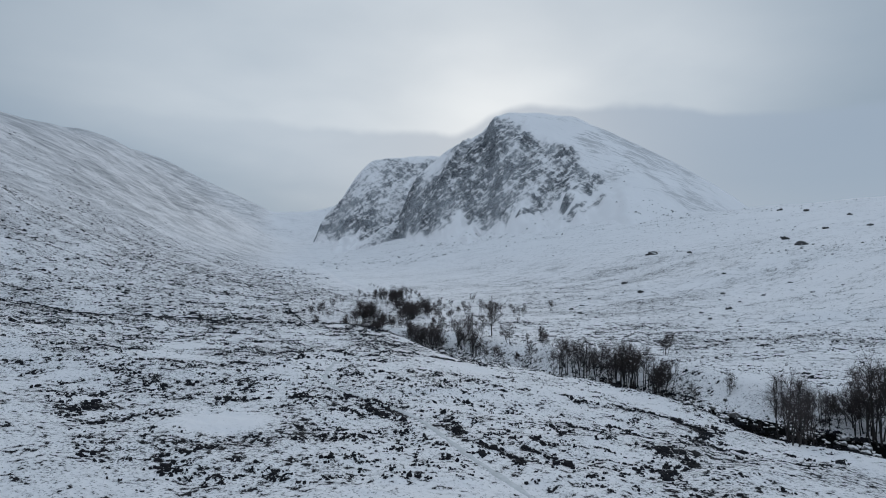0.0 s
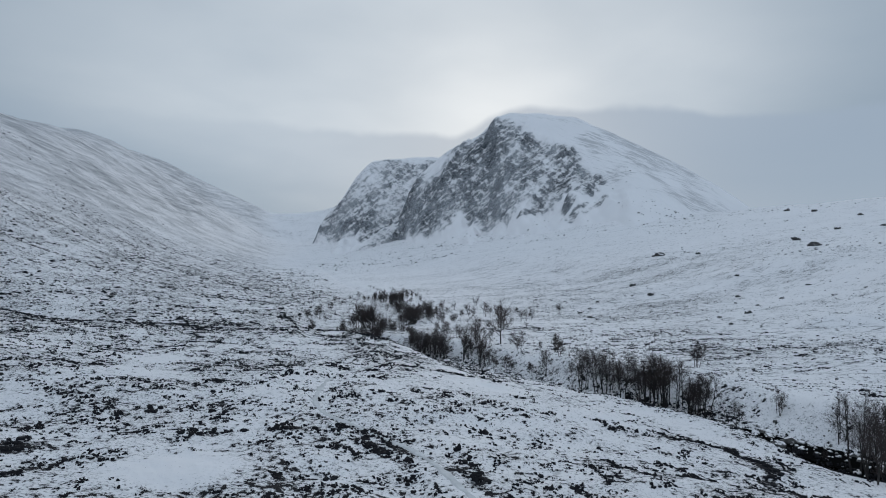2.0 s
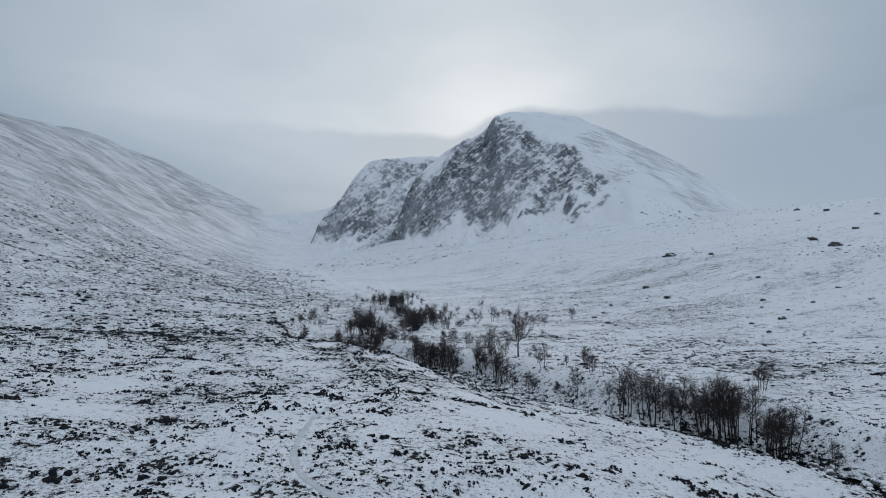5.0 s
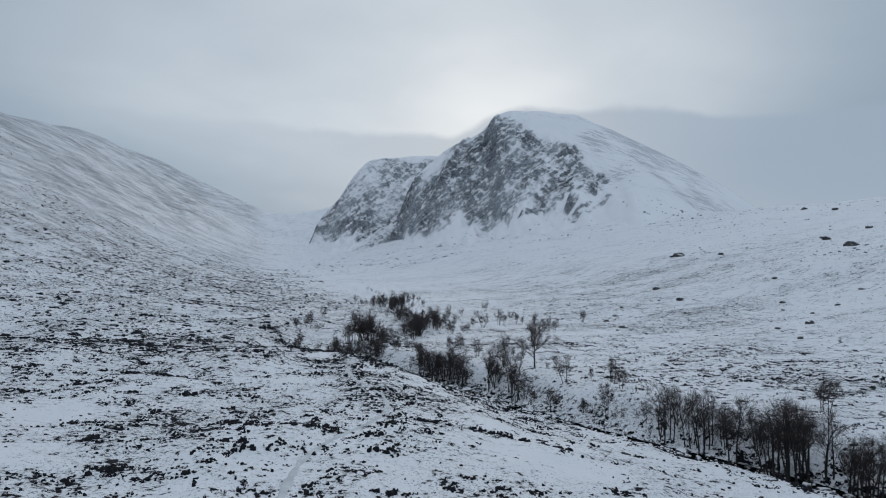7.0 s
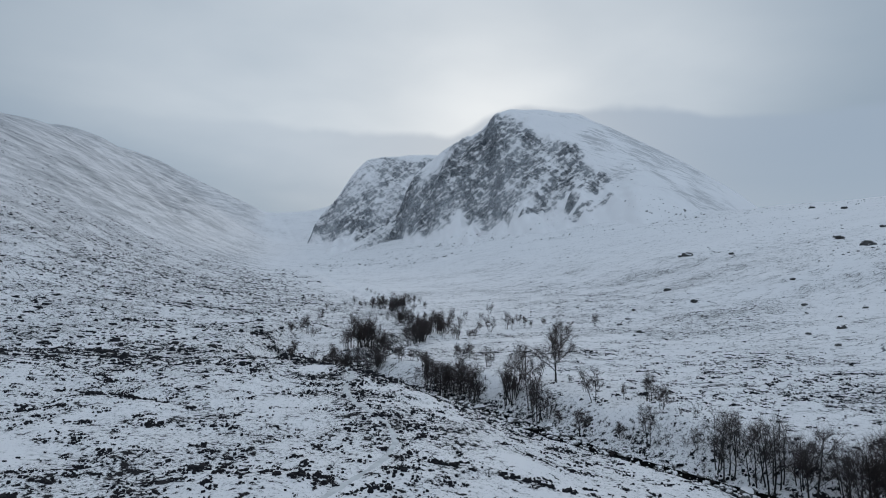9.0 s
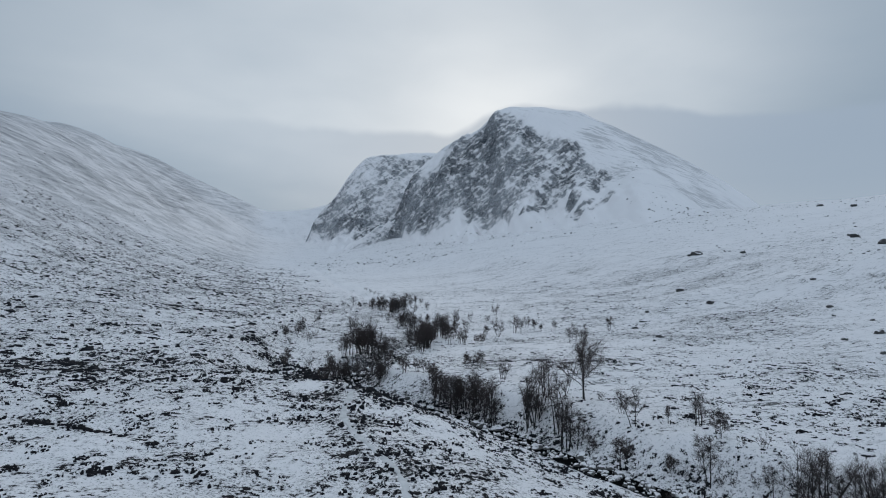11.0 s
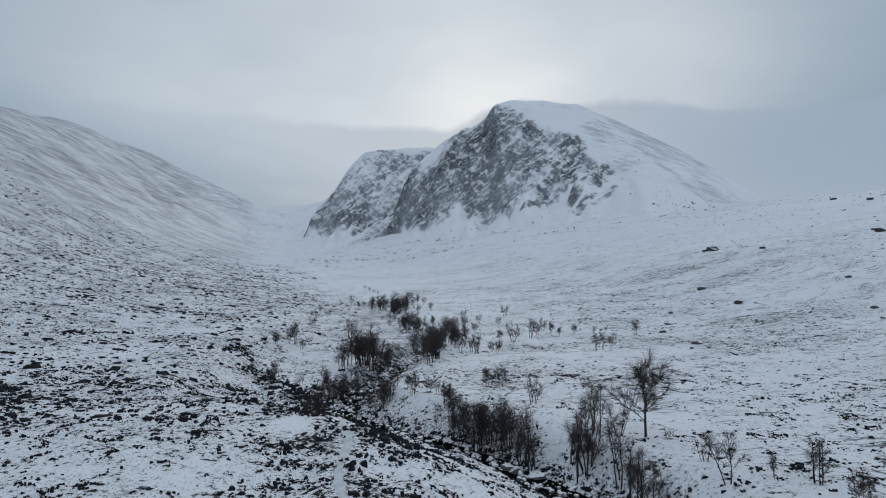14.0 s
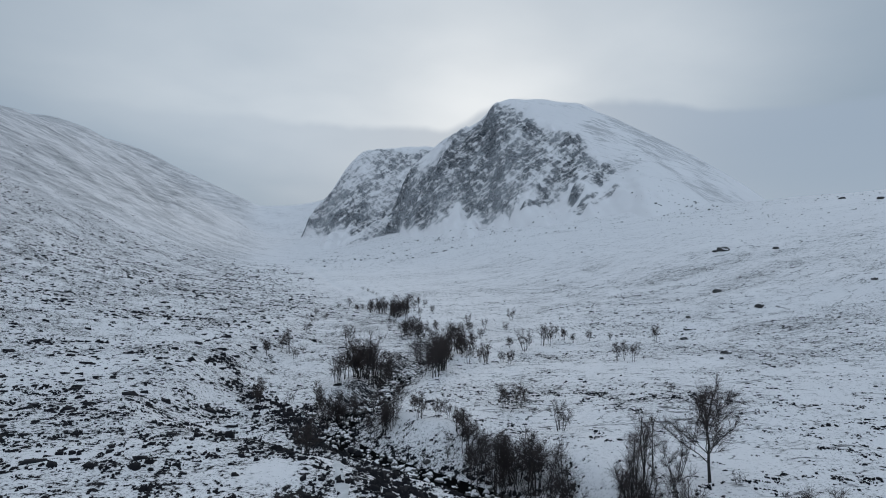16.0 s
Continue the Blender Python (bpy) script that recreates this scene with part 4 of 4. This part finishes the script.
# the open slope beyond the stream
for row in [
    ("bush", 16.7, 332.8, 5.3), ("slim", -1.7, 313.5, 4.3), ("bush", 4.3, 309.6, 3.7), ("slim", 9.9, 295.6, 3.4), ("bush", 10.1, 255.9, 5.9),
    ("small", 6.8, 260.2, 3.2), ("tall", 16.7, 266.5, 6.4), ("slim", 18.9, 266.9, 5.1), ("slim", 22.8, 280.3, 4.6), ("small", 25, 275.7, 3.6),
    ("small", 26.1, 269.3, 2.6), ("small", 30.8, 269.4, 3.1), ("scrub", 36.9, 270.1, 2.2), ("slim", 28.4, 236, 4.3), ("slim", 30.3, 236.7, 4.3),
    ("slim", 31.7, 234.9, 4.6), ("scrub", 24.6, 196.1, 2.1), ("small", 3, 231.7, 3.3), ("small", 2.4, 239, 2.8), ("small", -2.9, 191.8, 3.5),
    ("small", -0.3, 191.9, 3.8), ("scrub", 1, 187.8, 1), ("bush", 3, 178.6, 4.3), ("scrub", 0.7, 167.3, 1.8), ("lone", 12.9, 157.5, 9.2),
    ("scrub", 15.3, 156.7, 1.5),
]:
    plant(*row)
# the lower thicket
for row in [
    ("tall", 6.3, 158.3, 5.5), ("bush", 4, 156.2, 4.6), ("bush", 5.6, 154.9, 3.4), ("bush", -1.7, 160.5, 4.2), ("bush", -3.2, 162, 4),
    ("bush", -0.4, 159.6, 2.9), ("tall", -6.8, 165, 6.9), ("tall", -8, 170.3, 4.8), ("slim", -5.3, 170.7, 3.3), ("tall", -4.8, 167, 5.3),
    ("slim", -9.1, 174.1, 4.2), ("small", -10.4, 177.8, 3.2), ("scrub", -11.6, 176.7, 1.6), ("bush", -6.5, 165, 4.5),
]:
    plant(*row)
# the bank and the small trees on it
for row in [
    ("scrub", 16, 149.1, 2.4), ("slim", 15.8, 143.6, 4.8), ("slim", 20.4, 144, 2.6), ("bush", 23.6, 142.3, 4.3), ("small", 23.1, 135.8, 3.3),
    ("small", 12.3, 137.8, 3.8), ("small", 16.6, 133.8, 2.5), ("slim", 19.1, 130.1, 5.1), ("scrub", 17.7, 132.4, 1.4), ("small", 10.3, 142.8, 2.2),
    ("scrub", 25.8, 131.6, 1.8), ("scrub", 24.3, 133.2, 1.2), ("slim", 23.3, 125.8, 3), ("tall", 23.9, 122.2, 7.1), ("tall", 24.6, 120.7, 7.8),
    ("bush", 26.9, 122.8, 5.1), ("tall", 27.3, 117.5, 8.1), ("tall", 28.2, 117.5, 7.3), ("slim", 29.5, 114, 7.9), ("tall", 26.4, 118.8, 6.1),
    ("bush", 30, 116.4, 6), ("slim", 45.1, 121.4, 4.2), ("slim", 44.8, 119.5, 4.3), ("scrub", 21.1, 129, 1.3), ("scrub", 20.1, 129.6, 1.3),
    ("scrub", 22.6, 127.5, 1.5),
]:
    plant(*row)
# the dark thicket downstream
for row in [
    ("tall", 31.1, 109.5, 7.6), ("tall", 32.3, 108.5, 8.7), ("tall", 33.3, 107.9, 8.7), ("tall", 34.6, 107.5, 8.3), ("bush", 32.4, 113.6, 4.8),
    ("tall", 36.2, 106.9, 7.6), ("tall", 32.4, 110.2, 7.3), ("tall", 34.7, 108.5, 7.7), ("tall", 34, 110, 7),
]:
    plant(*row)
# the lowest reach
for row in [
    ("tall", 44.2, 77.7, 8.6), ("tall", 41.3, 70.4, 8.1), ("tall", 43.5, 75.1, 8.1), ("tall", 49.6, 82.5, 6.8), ("tall", 52, 82.5, 5.3),
    ("slim", 52.5, 81.5, 5.3), ("slim", 53.7, 81.4, 4.8), ("tall", 54.7, 80.6, 5.3), ("slim", 53.9, 78.7, 7.3), ("tall", 54.6, 76.2, 10.3),
    ("tall", 55, 75.2, 11.2), ("tall", 55.6, 78.6, 6.8), ("tall", 55.9, 77.1, 8.8), ("tall", 37.5, 102.9, 6), ("tall", 38.1, 101.6, 6.5),
    ("tall", 40.7, 97.6, 3.5), ("bush", 45.6, 95.4, 3.6), ("tall", 48.5, 86.8, 6), ("slim", 58.1, 83.9, 5), ("tall", 57, 72, 7.5),
    ("slim", 60, 70, 7), ("tall", 47, 78, 6.5), ("bush", 44.5, 73, 5), ("tall", 58.5, 75, 9), ("tall", 62, 74, 8),
]:
    plant(*row)
# the stems over the dark pool
for row in [
    ("tall", 4.1, 153.4, 8.3), ("bush", 7.6, 145.4, 7.1), ("tall", 7.5, 149.9, 7.1), ("tall", 7.3, 159, 6.6), ("bush", 4.9, 154, 6.2),
    ("bush", 8.8, 145, 4.9), ("tall", -1.3, 160.1, 7), ("bush", -2.5, 164, 6.4), ("tall", -0.5, 157.3, 6.4), ("bush", -4.4, 167.1, 5.8),
    ("tall", -3.3, 164.3, 6.9), ("bush", 10, 158.3, 4.5),
]:
    plant(*row)
# scrub at the edges of the wood; beyond y 460 it replaces a peat bank
for row in [
    ("scrub", -63.2, 334.3, 2.8), ("bush", -63.1, 350.5, 3.9), ("scrub", -57.8, 341.2, 3.3), ("scrub", -59.8, 326.5, 2.2), ("scrub", -63.1, 514.7, 3.2),
    ("scrub", -57.3, 491.5, 3), ("scrub", -53, 479.1, 2.9), ("scrub", -48.9, 466.4, 2.5), ("scrub", -61.7, 400.6, 2.9), ("bush", -56.4, 252.1, 3),
    ("scrub", -52.5, 243, 2), ("scrub", -29.1, 308.4, 2.8), ("scrub", -33.5, 324.3, 2.2), ("bush", -19.9, 353.5, 3.9), ("small", -2.1, 295.9, 4.1),
    ("bush", 0.7, 284.3, 3.6), ("small", -13.3, 308.5, 3.6), ("scrub", -1.1, 243.2, 2.5), ("bush", -8, 285.5, 4.6), ("scrub", -29.8, 212.5, 2),
    ("slim", 48.2, 265.3, 5.1),
]:
    plant(*row)
# more stems inside the thickets
thicket = random.Random(23)
for cx, cy, rx, ry, many, low, top in [(-28, 224, 4, 5, 8, 5, 8), (-12, 230, 3, 8, 8, 5, 7), (-9, 254, 5, 5, 9, 5, 7.5), (-29, 196, 4, 3, 5, 3, 4.6), (-21, 185, 3, 3, 4, 3, 4), (-33, 374, 11, 10, 20, 4.5, 8),
                                       (52, 78, 5, 4, 1, 5, 8), (-19, 292, 4, 7, 9, 4, 6.5), (-5, 167, 3, 3, 4, 3, 5), (37.5, 103, 2, 3, 4, 4.5, 6)]:
    for _ in range(many):
        plant(thicket.choice(["tall", "bush", "slim", "bush"]), thicket.gauss(cx, rx * 0.6), thicket.gauss(cy, ry * 0.6), thicket.uniform(low, top))
# low scrub along the water
brush = random.Random(17)
for _ in range(40):
    y = brush.choice([brush.uniform(64, 82), brush.uniform(102, 124), brush.uniform(175, 250), brush.uniform(285, 390)])
    d = brush.choice([-1, 1]) * abs(brush.gauss(3.4, 1.5)) - (brush.uniform(0, 6) if 185 < y < 240 else 0)
    plant("scrub", float(stream_x(y)) + 1.25 * d, y, brush.uniform(0.8, 1.8) + (0.8 if y > 180 else 0))


def build_stream():
    ys = np.arange(20, 285, 1.2)
    verts, faces = [], []
    for n, y in enumerate(ys):
        x, z = float(stream_x(y)), float(stream_z(y)) - 0.42
        slope = float(stream_x(y + 1) - stream_x(y - 1)) / 2
        side = Vector((1, -slope, 0)).normalized()
        w = float(stream_wide(y)) - 0.3 + 0.4 * math.sin(y * 0.31) + 0.3 * math.sin(y * 0.83)
        verts += [Vector((x, y, z)) - side * w, Vector((x, y, z)) + side * w]
        if n:
            faces.append((2 * n - 2, 2 * n - 1, 2 * n + 1, 2 * n))
    ob = put_mesh("water", verts, faces, WATER)
    tagged(ob, "dark peaty stream between snow-capped stones", "stream", kind="structure")


build_stream()


def stone_mesh(seed, flat, mat):
    rng = random.Random(seed)
    bm = bmesh.new()
    bmesh.ops.create_icosphere(bm, subdivisions=2, radius=1)
    shift = Vector((rng.uniform(-50, 50), rng.uniform(-50, 50), 0))
    for v in bm.verts:
        n = v.co.normalized()
        s = 1 + 0.42 * noise.noise(n * 1.3 + shift) + 0.16 * noise.noise(n * 3.1 + shift)
        v.co = Vector((n.x * s * 1.2, n.y * s * 0.9, n.z * s * flat))
    mesh = bpy.data.meshes.new("boulder")
    bm.to_mesh(mesh)
    bm.free()
    mesh.materials.append(mat)
    return mesh


STONES = [stone_mesh(s, 0.55 + 0.1 * (s % 4), STONE) for s in range(7)]
ROCKS = [stone_mesh(s + 20, 0.5 + 0.1 * (s % 4), ROCK) for s in range(7)]


def boulder(x, y, size, label, group, rng):
    ob = new("boulder", (STONES if "stream" in group else ROCKS)[rng.randrange(7)])
    s = size * 0.5
    ob.matrix_basis = pose(x, y, float(height(x, y)) + 0.1 * s - (0.6 if abs(float(across(x, y))) < float(stream_wide(y)) else 0), rng.uniform(-12, 12), rng.uniform(-12, 12), rng.uniform(0, 360)) @ Matrix.Diagonal((s, s, s, 1))
    return tagged(ob, label, "boulder", group)


rng = random.Random(5)
for _ in range(290):
    y = rng.uniform(62, 290)
    d = rng.gauss(0, 0.62) * float(stream_wide(y))
    boulder(float(stream_x(y)) + d * 1.2, y, rng.uniform(0.35, 1.0) + 1.3 * rng.random() ** 4, "dark wet boulder with a snow cap in the stream", "stones in the stream", rng)
for x, y, size in [
    (163, 458, 7), (159, 460, 4), (252, 434, 6), (232.7, 383, 7), (255.3, 443, 4), (68, 290, 2.2), (132, 280, 2.5), (153, 245, 2), (108, 224, 2.6), (76, 308, 2),
    (56.2, 241.5, 2.6), (58.8, 271.5, 2.2), (105, 315, 3.6), (108.6, 354, 3.2), (375, 654, 5), (372, 602, 5), (351, 507, 4), (309, 426, 4), (289, 445, 5), (181, 433, 3), (152, 320, 2.5), (164, 279, 2.2),
]:
    boulder(x, y, size, "dark boulder lying on the snowy hillside", "hillside boulders", rng)


def scatter_rocks(name, seed, places, low, top, mat, label):
    """Many small stones lying on the snow, in one mesh."""
    gen = np.random.default_rng(seed)
    x, y, z = places
    n = len(x)
    size = low + (top - low) * gen.random(n) ** 3
    ring = 6
    turn = gen.uniform(0, 6.28, n)[:, None] + np.arange(ring) * 2 * math.pi / ring
    out = size[:, None] * gen.uniform(0.5, 1.4, (n, ring))
    lower = np.stack([x[:, None] + out * np.cos(turn), y[:, None] + out * np.sin(turn), z[:, None] - 0.3 * size[:, None] + 0 * turn], -1)
    upper = np.stack([x[:, None] + 0.6 * out * np.cos(turn + 0.3), y[:, None] + 0.6 * out * np.sin(turn + 0.3), z[:, None] + size[:, None] * gen.uniform(0.3, 0.8, (n, ring))], -1)
    peak = np.stack([x, y, z + size * gen.uniform(0.4, 0.8, n)], -1)[:, None]
    clumps(name, np.concatenate([lower, upper, peak], 1), ring, mat, label, "rocks")


def clumps(name, points, ring, mat, label, category):
    """One mesh of many domes, each of two rings of points and a peak."""
    n = len(points)
    k = np.arange(ring)
    j = (k + 1) % ring
    tri = np.concatenate([np.stack([k, j, ring + k], -1), np.stack([j, ring + j, ring + k], -1), np.stack([ring + k, ring + j, np.full(ring, 2 * ring)], -1)])
    faces = (tri[None] + (np.arange(n) * (2 * ring + 1))[:, None, None]).reshape(-1, 3)
    verts = points.reshape(-1, 3)
    mesh = bpy.data.meshes.new(name)
    mesh.vertices.add(len(verts))
    mesh.vertices.foreach_set("co", verts.astype(np.float32).ravel())
    mesh.loops.add(faces.size)
    mesh.loops.foreach_set("vertex_index", faces.astype(np.int32).ravel())
    mesh.polygons.add(len(faces))
    mesh.polygons.foreach_set("loop_start", np.arange(0, faces.size, 3, dtype=np.int32))
    mesh.update(calc_edges=True)
    mesh.materials.append(mat)
    return tagged(new(name, mesh), label, category, kind="stuff")


def build_rocks():
    gen = np.random.default_rng(12)
    # stones on the open hillside
    x, y = gen.uniform(40, 520, 5200), gen.uniform(150, 900, 5200)
    keep = (across(x, y) > 70) & (np.abs(x) < 0.8 * y) & (fractal(x, y, 70, 91, 3) + gen.uniform(-0.6, 0.6, 5200) > 0.35)
    x, y = x[keep], y[keep]
    scatter_rocks("hillside_stones", 13, (x, y, height(x, y)), 0.12, 1.15, ROCK, "small dark stones scattered over the snowy hillside")
    # small stones that break up the stream
    y = gen.uniform(45, 290, 1900)
    x = stream_x(y) + gen.normal(0, 0.75, 1900) * stream_wide(y)
    z = stream_z(y) - 0.45 + 0.5 * step(-0.8, 1.2, np.abs(across(x, y)) - stream_wide(y))
    scatter_rocks("stream_stones", 15, (x, y, z), 0.14, 0.7, STONE, "dark wet stones with snow caps along the stream bed")
    # scree below the crag
    x, y = gen.uniform(-260, 420, 2600), gen.uniform(900, 1420, 2600)
    keep = fractal(x, 2.5 * y, 90, 92, 3) + gen.uniform(-0.4, 0.4, 2600) > 0.42
    x, y = x[keep], y[keep]
    z = np.maximum(massif(x, y, PEAK_X, PEAK_Y, PEAK_Z, PEAK_CRAG, PEAK_FOOT, 100, PEAK_APRON)[0], height(x, y))
    scatter_rocks("scree", 14, (x, y, z), 0.5, 2.6, ROCK, "loose dark rocks on the snow below the crag")


build_rocks()


def build_track():
    ys = np.arange(36, 215, 0.6)
    verts, faces = [], []
    for n, y in enumerate(ys):
        x = float(track_x(y))
        slope = float(track_x(y + 1) - track_x(y - 1)) / 2
        side = Vector((1, -slope, 0)).normalized()
        w = (0.42 if y < 125 else 0.42 + 0.22 * min(1, (y - 125) / 20) - 0.52 * min(1, max(0, y - 160) / 8)) + 0.10 * math.sin(y * 0.9) + 0.09 * math.sin(y * 2.3) + 0.05 * math.sin(y * 5.1)
        for k in (-1, -0.4, 0.4, 1):
            p = Vector((x, y, 0)) + side * w * k
            verts.append(Vector((p.x, p.y, float(height(p.x, p.y)) + (-0.06 if abs(k) > 0.5 else 0.07))))
        if n:
            for k in range(3):
                a = 4 * n - 4 + k
                faces.append((a, a + 1, a + 5, a + 4))
    ob = put_mesh("footpath", verts, faces, TRODDEN)
    tagged(ob, "narrow trodden snow footpath winding through the heather", "footpath", kind="structure")


build_track()


def build_heather():
    """Clumps of heather on the moor, each a ragged low dome."""
    gen = np.random.default_rng(4)

    def domes(name, x, y, size, flat, label, ring=5, long=1.0):
        n = len(x)
        z = height(x, y)
        turn = gen.uniform(0, 6.28, n)[:, None] + np.arange(ring) * 2 * math.pi / ring
        out = size[:, None] * gen.uniform(0.35, 1.7, (n, ring))
        low = np.stack([x[:, None] + long * out * np.cos(turn), y[:, None] + out * np.sin(turn), z[:, None] - 0.15 * (1 + size[:, None]) + 0 * turn], -1)
        mid = np.stack([x[:, None] + long * 0.75 * out * np.cos(turn + 0.4), y[:, None] + 0.75 * out * np.sin(turn + 0.4), z[:, None] + flat * size[:, None] * gen.uniform(0.0, 1.15, (n, ring))], -1)
        peak = np.stack([x, y, z + flat * size * gen.uniform(0.1, 0.6, n)], -1)[:, None]
        clumps(name, np.concatenate([low, mid, peak], 1), ring, HEATHER, label, "heather")

    count = 80000
    far = np.where(gen.random(count) < 0.75, 190, 300) * np.sqrt(gen.uniform(0.02, 1, count))
    turn = np.radians(gen.uniform(-42, 42, count))
    x, y = far * np.sin(turn), 15 + far * np.cos(turn)
    thick = heather(x, y, 0.62) + 0.05 + 0.27 * fractal(x, y, 2.4, 81, 2)
    keep = (np.clip(1.5 * (thick - 0.32), 0, 0.62) ** 1.3 > gen.random(count)) & (np.abs(across(x, y)) > 2.4) & (np.abs(x - track_x(y)) > 0.8)
    x, y, thick = x[keep], y[keep], thick[keep]
    n = len(x)
    size = (0.09 + 0.17 * gen.random(n) ** 2 + 0.34 * gen.random(n) ** 8) * (1 + 0.9 * step(0.5, 0.8, thick) * gen.random(n))
    # a large clump is several tufts
    big = np.repeat(np.flatnonzero(size > 0.19), 5)
    way, off = gen.uniform(0, 6.28, len(big)), size[big] * gen.uniform(0.5, 1.6, len(big))
    tufts = (x[big] + off * np.cos(way), y[big] + off * np.sin(way), size[big] * gen.uniform(0.2, 0.44, len(big)))
    size = np.where(size > 0.19, 0.48 * size, size)
    x, y, size = (np.concatenate(both) for both in zip((x, y, size), tufts))
    # thick black tufts that border the path
    py = gen.uniform(70, 182, 520)
    side = np.where(gen.random(520) < 0.5, -1, 1) * (0.2 + 0.35 * step(125, 145, py) + np.abs(gen.normal(0, 1.4, 520)))
    keep = grain(py, side, 6, 88) > -0.25
    py, side = py[keep], side[keep]
    ex, ey = [track_x(py) + side], [py]
    # and the broken peat edges
    for ax, ay, bx, by in EDGES:
        many = int(8 * math.hypot(bx - ax, by - ay))
        along = gen.random(many)
        ex.append(ax + along * (bx - ax) - 0.8 * np.sin(0.6 * (ay + along * (by - ay))) + gen.normal(0, 0.3, many))
        ey.append(ay + along * (by - ay) + gen.normal(0, 0.3, many))
    for ax, ay, bx, by in BANKS:
        many = int(11 * math.hypot(bx - ax, by - ay))
        along = gen.random(many)
        ex.append(ax + along * (bx - ax) + gen.normal(0, 1.9, many))
        ey.append(ay + along * (by - ay) + gen.normal(0, 1.9, many))
    banks = np.concatenate([np.zeros(len(p)) + (k > len(EDGES)) for k, p in enumerate(ex)])
    ex, ey = np.concatenate(ex), np.concatenate(ey)
    keep = grain(ex, ey, 2.2, 89) > -0.1
    ex, ey, banks = ex[keep], ey[keep], banks[keep]
    x, y = np.concatenate([x, ex]), np.concatenate([y, ey])
    size = np.concatenate([size, 0.10 + (0.20 + 0.24 * banks) * gen.random(len(ex)) ** 1.5])
    domes("heather", x, y, size, 0.95, "dark brown heather clumps poking through the snow", 4)
    # the open side of the stream
    count = 76000
    x, y = gen.uniform(-40, 260, count), 60 + 420 * gen.random(count) ** 1.2
    d = across(x, y)
    thick = heather(x, y) + 0.28 * fractal(0.2 * x + 0.05 * y, y - 0.25 * x, 4.5, 84, 3)
    keep = (d > 6) & (np.abs(x) < 0.8 * y) & (np.clip(1.5 * (thick - 0.32), 0.025, 0.5) > gen.random(count))
    x, y = x[keep], y[keep]
    domes("slope_heather", x, y, (0.10 + 0.2 * gen.random(len(x)) ** 3) * (0.8 + y / 900), 0.7, "small dark heather tufts poking through snow on the open slope", 3, 1.8)
    # the hillside behind the moor
    count = 170000
    x, y = gen.uniform(-760, -30, count), 150 + 950 * gen.random(count) ** 1.7
    d = -across(x, y)
    some = 0.36 + 0.24 * fractal(x, y, 60, 82, 3) + 0.36 * fractal(0.4 * x + 0.1 * y, y, 12, 83, 3) - 0.42 * step(170, 330, d + 40 * fractal(x, y, 90, 171, 3) + 0.05 * np.maximum(y - 500, 0)) + 0.12 * step(500, 250, y)
    keep = (np.abs(x) < 0.8 * y + 25) & (some * step(5, 55, d + 12 * fractal(x, y, 40, 85, 3)) * step(1100, 520, y) > gen.random(count))
    x, y = x[keep], y[keep]
    size = (0.15 + 0.33 * gen.random(len(x)) ** 2 + 0.7 * gen.random(len(x)) ** 9) * (0.75 + y / 800)
    domes("hillside_heather", x, y, size, 0.5, "patches of dark heather on the snowy hillside", 3, 1.3)


build_heather()
